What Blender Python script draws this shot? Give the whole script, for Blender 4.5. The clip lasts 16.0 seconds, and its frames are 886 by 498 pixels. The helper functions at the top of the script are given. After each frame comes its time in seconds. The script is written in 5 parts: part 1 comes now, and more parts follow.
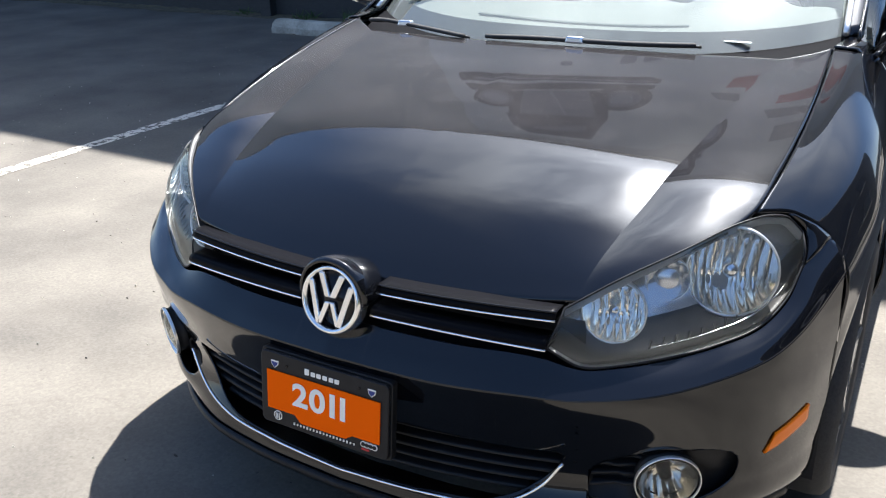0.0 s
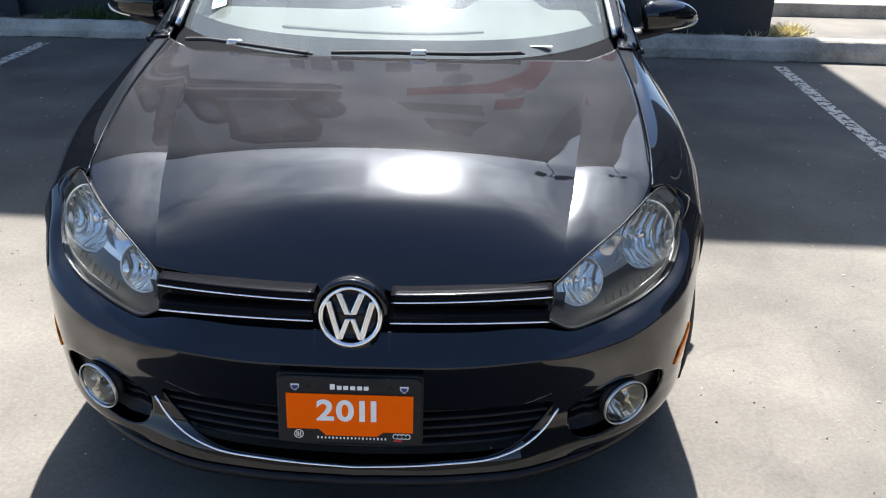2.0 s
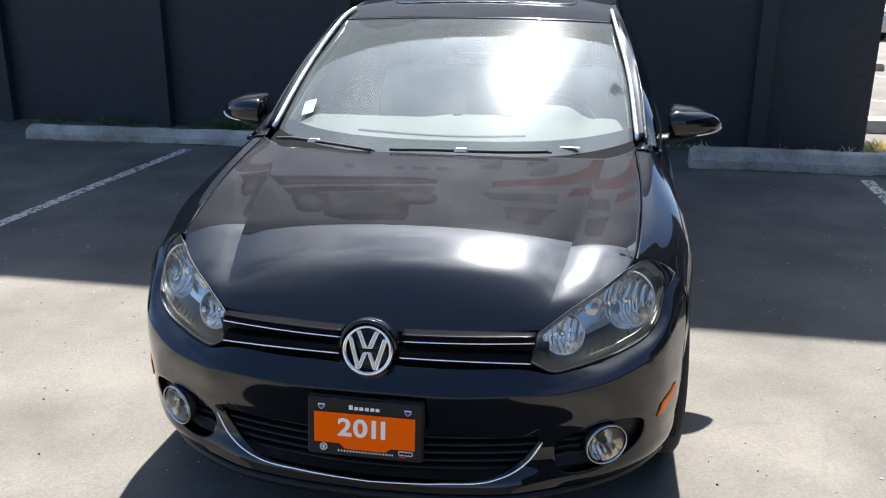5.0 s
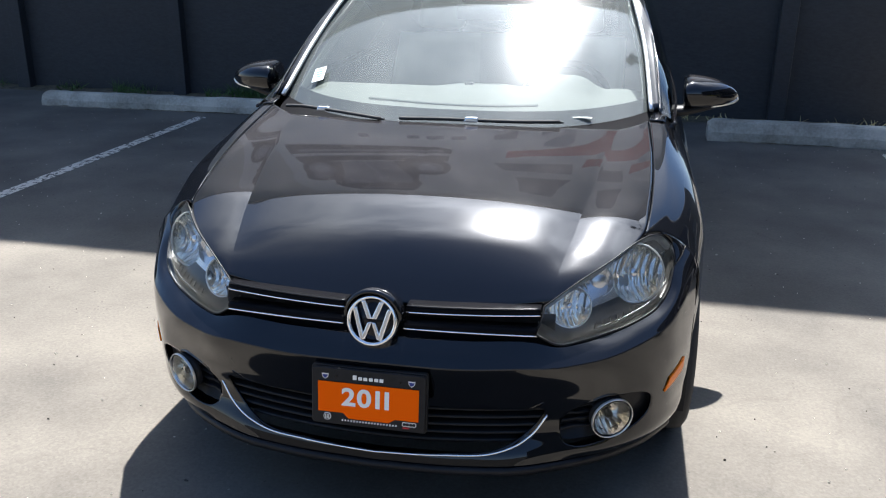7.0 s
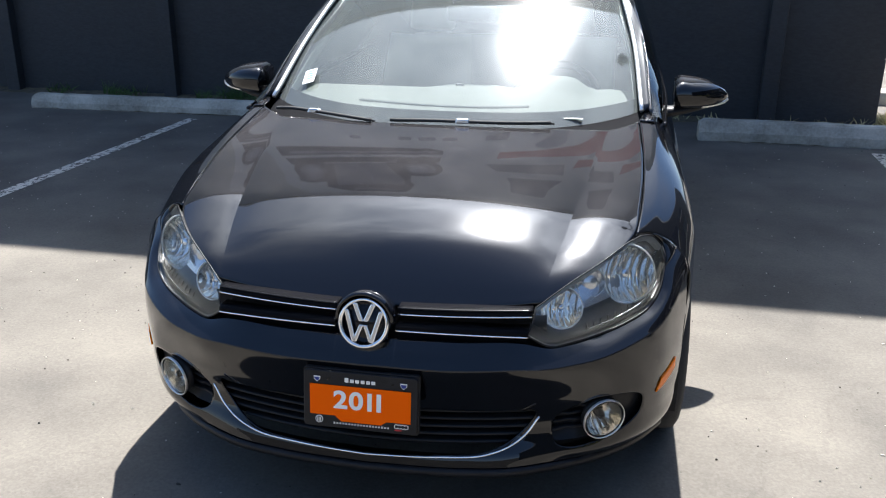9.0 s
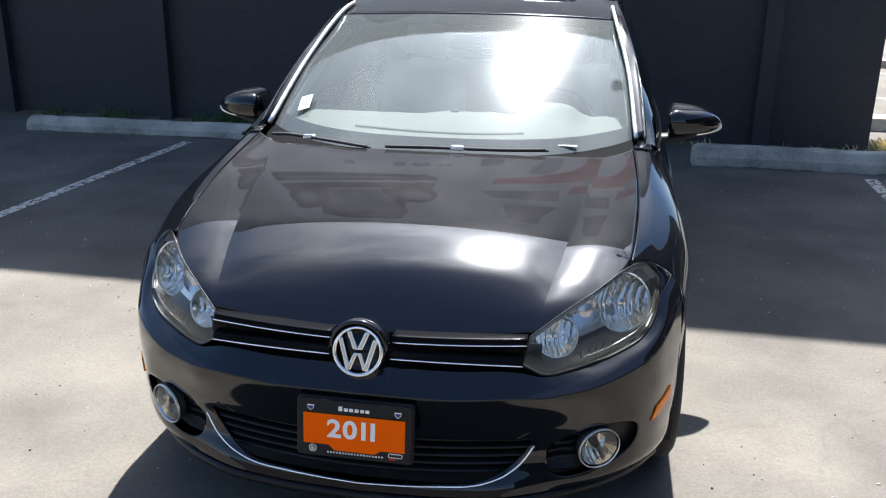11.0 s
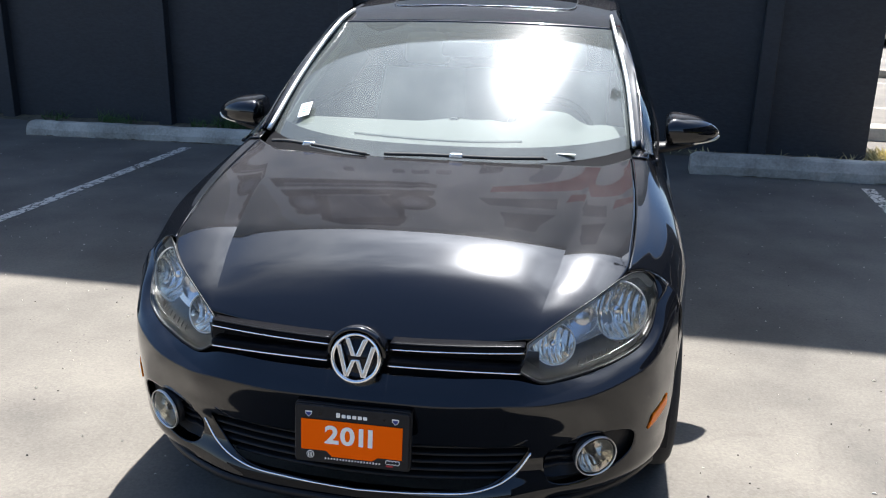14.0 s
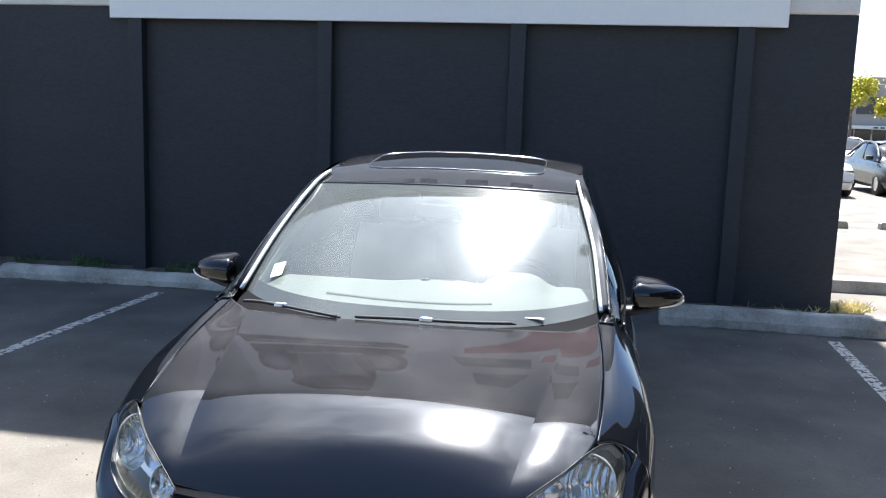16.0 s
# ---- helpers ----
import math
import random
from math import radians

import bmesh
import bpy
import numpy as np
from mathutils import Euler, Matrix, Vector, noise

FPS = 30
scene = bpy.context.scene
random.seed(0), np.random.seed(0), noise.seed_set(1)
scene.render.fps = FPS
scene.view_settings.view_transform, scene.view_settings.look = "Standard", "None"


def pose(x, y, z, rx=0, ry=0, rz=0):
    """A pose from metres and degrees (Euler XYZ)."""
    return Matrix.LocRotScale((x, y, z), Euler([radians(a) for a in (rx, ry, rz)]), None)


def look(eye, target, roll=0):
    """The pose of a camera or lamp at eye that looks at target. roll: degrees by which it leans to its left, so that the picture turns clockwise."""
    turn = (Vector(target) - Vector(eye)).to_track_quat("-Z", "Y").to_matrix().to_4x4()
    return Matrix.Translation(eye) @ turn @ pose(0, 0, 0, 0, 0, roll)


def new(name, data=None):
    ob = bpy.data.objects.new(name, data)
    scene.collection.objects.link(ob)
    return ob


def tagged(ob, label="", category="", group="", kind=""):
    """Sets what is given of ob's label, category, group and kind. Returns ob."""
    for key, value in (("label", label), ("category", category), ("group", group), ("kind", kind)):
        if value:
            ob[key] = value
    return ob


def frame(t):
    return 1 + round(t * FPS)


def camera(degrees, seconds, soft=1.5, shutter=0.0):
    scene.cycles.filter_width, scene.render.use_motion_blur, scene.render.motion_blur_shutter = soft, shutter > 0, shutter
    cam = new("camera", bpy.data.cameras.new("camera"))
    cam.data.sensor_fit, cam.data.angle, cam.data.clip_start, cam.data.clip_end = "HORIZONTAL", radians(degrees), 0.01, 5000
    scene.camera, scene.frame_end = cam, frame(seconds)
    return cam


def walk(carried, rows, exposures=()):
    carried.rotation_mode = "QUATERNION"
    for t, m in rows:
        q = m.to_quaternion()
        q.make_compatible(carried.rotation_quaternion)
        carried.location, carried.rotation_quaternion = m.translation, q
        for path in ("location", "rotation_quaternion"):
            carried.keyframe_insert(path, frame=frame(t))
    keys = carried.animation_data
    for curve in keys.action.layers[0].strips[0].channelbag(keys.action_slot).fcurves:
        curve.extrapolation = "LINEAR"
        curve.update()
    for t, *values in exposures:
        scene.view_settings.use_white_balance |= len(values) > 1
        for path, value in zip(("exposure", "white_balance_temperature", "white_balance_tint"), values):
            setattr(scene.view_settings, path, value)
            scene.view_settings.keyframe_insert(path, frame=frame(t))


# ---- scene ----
cam = camera(54.01, 16.0, 1.1)
PATH = [
    (0, (0.952, -1.127, 1.389), (0.021, 0.462, 0.607), -1.38),
    (0.5, (0.629, -1.224, 1.424), (-0.032, 0.454, 0.558), -2.03),
    (1, (0.377, -1.291, 1.479), (-0.059, 0.42, 0.54), -2.98),
    (1.5, (0.208, -1.46, 1.53), (0.049, 0.315, 0.622), -0.93),
    (2, (0.22, -1.542, 1.565), (0.19, 0.269, 0.717), 1.31),
    (2.5, (0.294, -1.611, 1.578), (0.184, 0.24, 0.828), 1.11),
    (3, (0.275, -1.702, 1.601), (0.108, 0.182, 0.95), -0.33),
    (5.5, (0.594, -1.99, 1.6), (0.234, -0.119, 0.992), 0.53),
    (6, (0.584, -1.972, 1.592), (0.209, -0.121, 0.932), 0.31),
    (6.5, (0.586, -1.959, 1.592), (0.233, -0.108, 0.92), 0.82),
    (7, (0.585, -1.945, 1.591), (0.22, -0.096, 0.92), 0.49),
    (7.5, (0.584, -1.944, 1.593), (0.226, -0.09, 0.932), 0.48),
    (8, (0.584, -1.945, 1.594), (0.236, -0.09, 0.93), 0.48),
    (8.5, (0.59, -1.944, 1.595), (0.239, -0.093, 0.924), 0.30),
    (9, (0.588, -1.943, 1.595), (0.24, -0.091, 0.925), 0.36),
    (9.5, (0.584, -1.928, 1.602), (0.25, -0.069, 0.943), 0.75),
    (12, (0.586, -1.944, 1.611), (0.244, -0.07, 1.003), 0.60),
    (12.5, (0.58, -1.946, 1.612), (0.233, -0.071, 1.007), 0.92),
    (13, (0.582, -1.947, 1.613), (0.254, -0.069, 1.01), 0.98),
    (13.5, (0.588, -1.948, 1.614), (0.254, -0.072, 1.008), 0.91),
    (14, (0.587, -1.946, 1.616), (0.251, -0.07, 1.008), 1.00),
    (14.5, (0.59, -1.946, 1.612), (0.247, -0.075, 0.996), 1.16),
    (15, (0.576, -1.933, 1.637), (0.266, -0.038, 1.076), 1.86),
    (15.5, (0.583, -1.926, 1.665), (0.27, -0.003, 1.214), 2.30),
    (16, (0.6, -1.949, 1.713), (0.303, 0.006, 1.414), 1.91),
]
walk(cam, [(t, look(eye, target, roll)) for t, eye, target, roll in PATH], [(0, 2.05, 5960, 10), (1, 1.99, 5960, 10), (2, 1.94, 5960, 10), (2.6, 1.85, 5960, 10), (14.5, 1.84, 5960, 10), (15.5, 1.98, 5960, 10), (16, 2.15, 5960, 10)])

# ---- light ----
SUN = Vector((0.0, 0.48, 0.876)).normalized()
world = bpy.data.worlds.new("world")
scene.world = world
world.use_nodes = True
wn, wl = world.node_tree.nodes, world.node_tree.links
sky = wn.new("ShaderNodeTexSky")
sky.sky_type, sky.sun_disc = "NISHITA", False
sky.sun_elevation = math.asin(SUN.z)
sky.sun_rotation = math.atan2(SUN.x, SUN.y)
sky.air_density, sky.dust_density, sky.ozone_density = 1.0, 0.4, 4.0
coord = wn.new("ShaderNodeTexCoord")
stretch = wn.new("ShaderNodeMapping")
stretch.inputs["Scale"].default_value = (1.0, 1.0, 2.0)
cloud = wn.new("ShaderNodeTexNoise")
cloud.inputs["Scale"].default_value, cloud.inputs["Detail"].default_value, cloud.inputs["Roughness"].default_value = 3.4, 7.0, 0.58
ramp = wn.new("ShaderNodeValToRGB")
ramp.color_ramp.elements[0].position, ramp.color_ramp.elements[1].position = 0.365, 0.585
ramp.color_ramp.elements[0].color = (0.38, 0.38, 0.38, 1)


def math_node(kind, *values):
    """A math node; numbers are set, sockets are linked."""
    m = wn.new("ShaderNodeMath")
    m.operation = kind
    for k, v in enumerate(values):
        if isinstance(v, (int, float)):
            m.inputs[k].default_value = v
        else:
            wl.new(v, m.inputs[k])
    return m.outputs[0]


def step_node(value, low, high):
    m = wn.new("ShaderNodeMapRange")
    m.interpolation_type = "SMOOTHSTEP"
    m.inputs["From Min"].default_value, m.inputs["From Max"].default_value = low, high
    wl.new(value, m.inputs["Value"])
    return m.outputs["Result"]


# a bank of thin cloud, thinning out overhead and brightest towards the sun, where it scatters most light forwards
wl.new(coord.outputs["Generated"], stretch.inputs["Vector"])
wl.new(stretch.outputs["Vector"], cloud.inputs["Vector"])
wl.new(cloud.outputs["Fac"], ramp.inputs["Fac"])
near = wn.new("ShaderNodeVectorMath")
near.operation = "DOT_PRODUCT"
near.inputs[1].default_value = SUN
wl.new(coord.outputs["Generated"], near.inputs[0])
split = wn.new("ShaderNodeSeparateXYZ")
wl.new(coord.outputs["Generated"], split.inputs[0])
forward = math_node("MAXIMUM", near.outputs["Value"], 0.0)
bright = math_node("ADD", math_node("MULTIPLY", math_node("POWER", forward, 30.0), 36.0), math_node("ADD", math_node("MULTIPLY", math_node("POWER", forward, 3.0), 13.0), 2.5))
overhead = math_node("SUBTRACT", 1.0, math_node("MULTIPLY", step_node(split.outputs["Z"], 0.895, 0.975), 0.97))
cover = math_node("MULTIPLY", math_node("MULTIPLY", ramp.outputs["Color"], overhead), math_node("ADD", math_node("MULTIPLY", step_node(near.outputs["Value"], 0.72, 0.97), 0.88), 0.03))
# haze whitens the sky towards the horizon
haze = math_node("MULTIPLY", math_node("SUBTRACT", 1.0, step_node(split.outputs["Z"], 0.02, 0.42)), 0.34)
cover = math_node("MAXIMUM", cover, haze)
bright = math_node("ADD", bright, math_node("MULTIPLY", haze, 8.0))
tone = wn.new("ShaderNodeVectorMath")
tone.operation = "SCALE"
tone.inputs[0].default_value = (0.99, 1.0, 1.03)
wl.new(bright, tone.inputs["Scale"])
white = wn.new("ShaderNodeMix")
white.data_type = "RGBA"
wl.new(cover, white.inputs[0])
wl.new(sky.outputs["Color"], white.inputs[6])
wl.new(tone.outputs["Vector"], white.inputs[7])
# the sun's aureole in the thin cloud round it
halo = wn.new("ShaderNodeVectorMath")
halo.operation = "SCALE"
halo.inputs[0].default_value = (1.0, 0.97, 0.92)
wl.new(math_node("MULTIPLY", math_node("POWER", forward, 700.0), 250.0), halo.inputs["Scale"])
total = wn.new("ShaderNodeVectorMath")
total.operation = "ADD"
wl.new(white.outputs[2], total.inputs[0])
wl.new(halo.outputs["Vector"], total.inputs[1])
wl.new(total.outputs["Vector"], wn["Background"].inputs["Color"])
wn["Background"].inputs["Strength"].default_value = 0.06

sun = new("sun", bpy.data.lights.new("sun", "SUN"))
sun.data.energy, sun.data.angle, sun.data.color = 5.0, radians(0.53), (1.0, 0.935, 0.85)
sun.matrix_world = look(SUN * 50, (0, 0, 0))


# ---- materials ----
def principled(name, colour, rough=0.5, metal=0.0, **more):
    m = bpy.data.materials.new(name)
    m.use_nodes = True
    p = m.node_tree.nodes["Principled BSDF"]
    p.inputs["Base Color"].default_value = (*colour, 1)
    p.inputs["Roughness"].default_value, p.inputs["Metallic"].default_value = rough, metal
    for key, value in more.items():
        p.inputs[key.replace("_", " ")].default_value = value
    return m


def textured(name, low, high, scale, rough=(0.8, 0.95), bump=0.3, fine=60.0, metal=0.0, stretch=(1, 1, 1), distance=0.01, mid=0.0, grain=0.5):
    """Two scales of noise between two colours, with a fine relief."""
    m = principled(name, low, rough[0], metal)
    n, l = m.node_tree.nodes, m.node_tree.links
    p = n["Principled BSDF"]
    c = n.new("ShaderNodeTexCoord")
    s = n.new("ShaderNodeMapping")
    s.inputs["Scale"].default_value = stretch
    l.new(c.outputs["Object"], s.inputs["Vector"])
    big, small = n.new("ShaderNodeTexNoise"), n.new("ShaderNodeTexNoise")
    big.inputs["Scale"].default_value, big.inputs["Detail"].default_value = scale, 8
    small.inputs["Scale"].default_value, small.inputs["Detail"].default_value = fine, 5
    for t in (big, small):
        l.new(s.outputs["Vector"], t.inputs["Vector"])
    half = n.new("ShaderNodeMix")
    half.inputs[0].default_value = grain
    l.new(big.outputs["Fac"], half.inputs[2])
    l.new(small.outputs["Fac"], half.inputs[3])
    r = n.new("ShaderNodeValToRGB")
    r.color_ramp.elements[0].position, r.color_ramp.elements[1].position = 0.36 + mid, 0.64 + mid
    r.color_ramp.elements[0].color, r.color_ramp.elements[1].color = (*low, 1), (*high, 1)
    l.new(half.outputs[0], r.inputs["Fac"])
    l.new(r.outputs["Color"], p.inputs["Base Color"])
    rr = n.new("ShaderNodeMapRange")
    rr.inputs["To Min"].default_value, rr.inputs["To Max"].default_value = rough
    l.new(big.outputs["Fac"], rr.inputs["Value"])
    l.new(rr.outputs["Result"], p.inputs["Roughness"])
    b = n.new("ShaderNodeBump")
    b.inputs["Strength"].default_value, b.inputs["Distance"].default_value = bump, distance
    l.new(small.outputs["Fac"], b.inputs["Height"])
    l.new(b.outputs["Normal"], p.inputs["Normal"])
    return m


def glass(name, tint, gloss=1.0, ior=1.45, film=0.0, rough=0.0):
    """A thin pane: clear with a Fresnel gloss, part of it hazy, and a film of dust if wanted."""
    m = bpy.data.materials.new(name)
    m.use_nodes = True
    n, l = m.node_tree.nodes, m.node_tree.links
    n.remove(n["Principled BSDF"])
    t, g, mix, f = n.new("ShaderNodeBsdfTransparent"), n.new("ShaderNodeBsdfGlossy"), n.new("ShaderNodeMixShader"), n.new("ShaderNodeFresnel")
    t.inputs["Color"].default_value = (*tint, 1)
    g.inputs["Roughness"].default_value = 0.025 if rough else 0.0
    g.inputs["Color"].default_value = (0.95 * gloss, gloss, gloss, 1)
    f.inputs["IOR"].default_value = ior
    l.new(f.outputs[0], mix.inputs[0])
    l.new(t.outputs[0], mix.inputs[1])
    veil, haze = n.new("ShaderNodeBsdfGlossy"), n.new("ShaderNodeMixShader")
    veil.inputs["Roughness"].default_value, veil.inputs["Color"].default_value = 0.19, (gloss, gloss, gloss, 1)
    haze.inputs[0].default_value = rough
    l.new(g.outputs[0], haze.inputs[1])
    l.new(veil.outputs[0], haze.inputs[2])
    l.new(haze.outputs[0], mix.inputs[2])
    dust, over = n.new("ShaderNodeBsdfDiffuse"), n.new("ShaderNodeMixShader")
    dust.inputs["Color"].default_value = (0.70, 0.78, 0.76, 1)
    over.inputs[0].default_value = film
    l.new(mix.outputs[0], over.inputs[1])
    l.new(dust.outputs[0], over.inputs[2])
    l.new(over.outputs[0], n["Material Output"].inputs["Surface"])
    return m


def car_paint():
    """Black lacquer under a clear coat, with a sprinkle of dust and a pale veil on flat panels."""
    m = principled("black_paint", (0.0025, 0.0028, 0.004), 0.22, 0.0, Coat_Weight=1.0, Coat_Roughness=0.035, Coat_IOR=1.52, Specular_IOR_Level=0.015)
    n, l = m.node_tree.nodes, m.node_tree.links
    p = n["Principled BSDF"]
    c, v, near, pick = n.new("ShaderNodeTexCoord"), n.new("ShaderNodeTexVoronoi"), n.new("ShaderNodeMath"), n.new("ShaderNodeMath")
    v.inputs["Scale"].default_value = 150.0
    near.operation, near.inputs[1].default_value = "LESS_THAN", 0.15
    pick.operation, pick.inputs[1].default_value = "GREATER_THAN", 0.66
    hue = n.new("ShaderNodeSeparateColor")
    speck = n.new("ShaderNodeMath")
    speck.operation = "MULTIPLY"
    soft = n.new("ShaderNodeMath")
    soft.operation, soft.inputs[1].default_value = "MULTIPLY", 0.65
    dust = n.new("ShaderNodeTexNoise")
    dust.inputs["Scale"].default_value, dust.inputs["Detail"].default_value = 7.0, 8
    # veil: thin dust, also painting in the pale wall reflection and sun glare
    thin = n.new("ShaderNodeMapRange")
    thin.inputs["From Min"].default_value, thin.inputs["From Max"].default_value = 0.45, 0.8
    thin.inputs["To Min"].default_value, thin.inputs["To Max"].default_value = 0.045, 0.09
    add = n.new("ShaderNodeMath")
    add.operation, add.use_clamp = "MAXIMUM", True
    mix = n.new("ShaderNodeMix")
    mix.data_type = "RGBA"
    mix.inputs[6].default_value, mix.inputs[7].default_value = (0.0025, 0.0028, 0.004, 1), (0.40, 0.37, 0.365, 1)
    l.new(c.outputs["Object"], v.inputs["Vector"])
    l.new(c.outputs["Object"], dust.inputs["Vector"])
    l.new(v.outputs["Distance"], near.inputs[0])
    l.new(v.outputs["Color"], hue.inputs["Color"])
    l.new(hue.outputs[0], pick.inputs[0])
    l.new(near.outputs[0], speck.inputs[0])
    l.new(pick.outputs[0], speck.inputs[1])
    l.new(dust.outputs["Fac"], thin.inputs["Value"])
    geo, up, flat, lie = n.new("ShaderNodeNewGeometry"), n.new("ShaderNodeSeparateXYZ"), n.new("ShaderNodeMapRange"), n.new("ShaderNodeMath")
    l.new(geo.outputs["Normal"], up.inputs[0])
    l.new(up.outputs["Z"], flat.inputs["Value"])
    flat.inputs["From Min"].default_value, flat.inputs["From Max"].default_value = 0.935, 0.985
    lie.operation = "MULTIPLY"
    l.new(speck.outputs[0], soft.inputs[0])
    l.new(soft.outputs[0], add.inputs[0])
    l.new(thin.outputs["Result"], add.inputs[1])
    l.new(add.outputs[0], lie.inputs[0])
    l.new(flat.outputs["Result"], lie.inputs[1])
    l.new(lie.outputs[0], mix.inputs[0])
    l.new(mix.outputs[2], p.inputs["Base Color"])
    return m


PAINT = car_paint()
PLASTIC = textured("black_plastic", (0.008, 0.008, 0.009), (0.018, 0.018, 0.019), 30, (0.35, 0.5), 0.15, 400, distance=0.001)
PLASTIC.node_tree.nodes["Principled BSDF"].inputs["Specular IOR Level"].default_value = 0.22
GLOSS_BLACK = principled("gloss_black_plastic", (0.006, 0.006, 0.007), 0.12, 0.0, Specular_IOR_Level=0.3)
SLAT = principled("grille_slat_plastic", (0.006, 0.006, 0.007), 0.3, 0.0, Specular_IOR_Level=0.03)
BORDER = principled("black_glass_border", (0.010, 0.010, 0.011), 0.7, 0.0, Specular_IOR_Level=0.01)
CHROME = principled("chrome", (0.95, 0.945, 0.93), 0.16, 0.95)
BRIGHT = principled("bright_chrome_rim", (0.86, 0.84, 0.80), 0.35, 0.85)
SATIN = principled("satin_metal", (0.7, 0.71, 0.72), 0.22, 1.0)
RUBBER = textured("tyre_rubber", (0.012, 0.012, 0.012), (0.03, 0.029, 0.028), 25, (0.7, 0.9), 0.3, 200, distance=0.002)
WINDSCREEN = glass("windscreen_glass", (0.235, 0.258, 0.248), 1.0, 1.56, 0.072, 0.07)
SIDE_GLASS = glass("tinted_glass", (0.35, 0.40, 0.38), 1.0, 1.5)
LENS = glass("headlight_lens", (0.95, 0.955, 0.96), 1.0, 1.36, 0.010)
DARK_GLASS = principled("dark_roof_glass", (0.008, 0.008, 0.009), 0.05)
HOUSING = principled("headlight_housing", (0.58, 0.58, 0.58), 0.22, 0.8)
SHELL = principled("headlight_shell", (0.34, 0.34, 0.34), 0.35, 0.3)
SMOKED = textured("smoked_bezel", (0.030, 0.029, 0.027), (0.050, 0.048, 0.045), 8, (0.25, 0.35), 0.0, 40, distance=0.001)
STICKER = principled("sticker_paper", (0.62, 0.66, 0.66), 0.6)
REFLECTOR = principled("headlight_reflector", (1.0, 0.95, 0.86), 0.10, 0.92)
FOG_GLASS = glass("fog_lamp_glass", (0.78, 0.78, 0.78), 1.0, 1.42)
AMBER = principled("amber_plastic", (0.92, 0.20, 0.0), 0.3, 0.0, Specular_IOR_Level=0.2)
ORANGE = principled("orange_plate", (1.0, 0.135, 0.002), 0.7, 0.0, Specular_IOR_Level=0.0)
INK_WHITE = principled("white_print", (0.90, 0.86, 0.77), 0.45)
INK_BLUE = principled("blue_print", (0.02, 0.04, 0.22), 0.45)
INK_RED = principled("red_print", (0.5, 0.01, 0.015), 0.45)
DASH = textured("pale_grey_dashboard", (0.300, 0.318, 0.302), (0.332, 0.350, 0.334), 8, (0.6, 0.75), 0.0, 30, distance=0.001)
VENT_GREY = principled("vent_grey", (0.17, 0.185, 0.18), 0.7)
TRIM_DARK = textured("dark_cabin_trim", (0.06, 0.06, 0.062), (0.09, 0.09, 0.092), 8, (0.6, 0.8), 0.1, 200, distance=0.001)
SEAT = textured("grey_seat_cloth", (0.50, 0.50, 0.47), (0.62, 0.62, 0.58), 3, (0.8, 0.95), 0.0, 9, distance=0.001)
def asphalt():
    """Old asphalt: stains, fine aggregate with pale stones, hairline cracks."""
    m = textured("sun_bleached_asphalt", (0.071, 0.063, 0.052), (0.134, 0.120, 0.0988), 1.7, (0.82, 0.95), 0.22, 90, distance=0.004, grain=0.22)
    n, l = m.node_tree.nodes, m.node_tree.links
    p = n["Principled BSDF"]
    base = p.inputs["Base Color"].links[0].from_socket
    c = n.new("ShaderNodeTexCoord")
    stones, crack, warp = n.new("ShaderNodeTexVoronoi"), n.new("ShaderNodeTexVoronoi"), n.new("ShaderNodeTexNoise")
    stones.inputs["Scale"].default_value = 95.0
    l.new(c.outputs["Object"], stones.inputs["Vector"])
    tint = n.new("ShaderNodeSeparateColor")
    l.new(stones.outputs["Color"], tint.inputs["Color"])
    pale = n.new("ShaderNodeMapRange")
    pale.inputs["From Min"].default_value, pale.inputs["From Max"].default_value = 0.0, 1.0
    pale.inputs["To Min"].default_value, pale.inputs["To Max"].default_value = 0.92, 1.08
    l.new(tint.outputs[0], pale.inputs["Value"])
    warp.inputs["Scale"].default_value, warp.inputs["Detail"].default_value = 2.0, 6
    l.new(c.outputs["Object"], warp.inputs["Vector"])
    shift = n.new("ShaderNodeMixRGB")
    shift.inputs["Fac"].default_value = 0.35
    l.new(c.outputs["Object"], shift.inputs["Color1"])
    l.new(warp.outputs["Color"], shift.inputs["Color2"])
    crack.feature = "DISTANCE_TO_EDGE"
    crack.inputs["Scale"].default_value = 0.75
    l.new(shift.outputs["Color"], crack.inputs["Vector"])
    line = n.new("ShaderNodeMapRange")
    line.inputs["From Min"].default_value, line.inputs["From Max"].default_value = 0.0, 0.006
    line.inputs["To Min"].default_value, line.inputs["To Max"].default_value = 0.91, 1.0
    l.new(crack.outputs["Distance"], line.inputs["Value"])
    # loose grit and pits in clusters
    pit, patch, few, some, hole = n.new("ShaderNodeTexVoronoi"), n.new("ShaderNodeTexNoise"), n.new("ShaderNodeMapRange"), n.new("ShaderNodeMapRange"), n.new("ShaderNodeMath")
    pit.inputs["Scale"].default_value = 38.0
    patch.inputs["Scale"].default_value, patch.inputs["Detail"].default_value, patch.inputs["Roughness"].default_value = 2.6, 6, 0.7
    l.new(c.outputs["Object"], pit.inputs["Vector"])
    l.new(c.outputs["Object"], patch.inputs["Vector"])
    few.inputs["From Min"].default_value, few.inputs["From Max"].default_value = 0.14, 0.22
    few.inputs["To Min"].default_value, few.inputs["To Max"].default_value = 1.0, 0.0
    some.inputs["From Min"].default_value, some.inputs["From Max"].default_value = 0.56, 0.66
    some.inputs["To Min"].default_value, some.inputs["To Max"].default_value = 0.0, 0.45
    l.new(pit.outputs["Distance"], few.inputs["Value"])
    l.new(patch.outputs["Fac"], some.inputs["Value"])
    hole.operation = "MULTIPLY"
    l.new(few.outputs["Result"], hole.inputs[0])
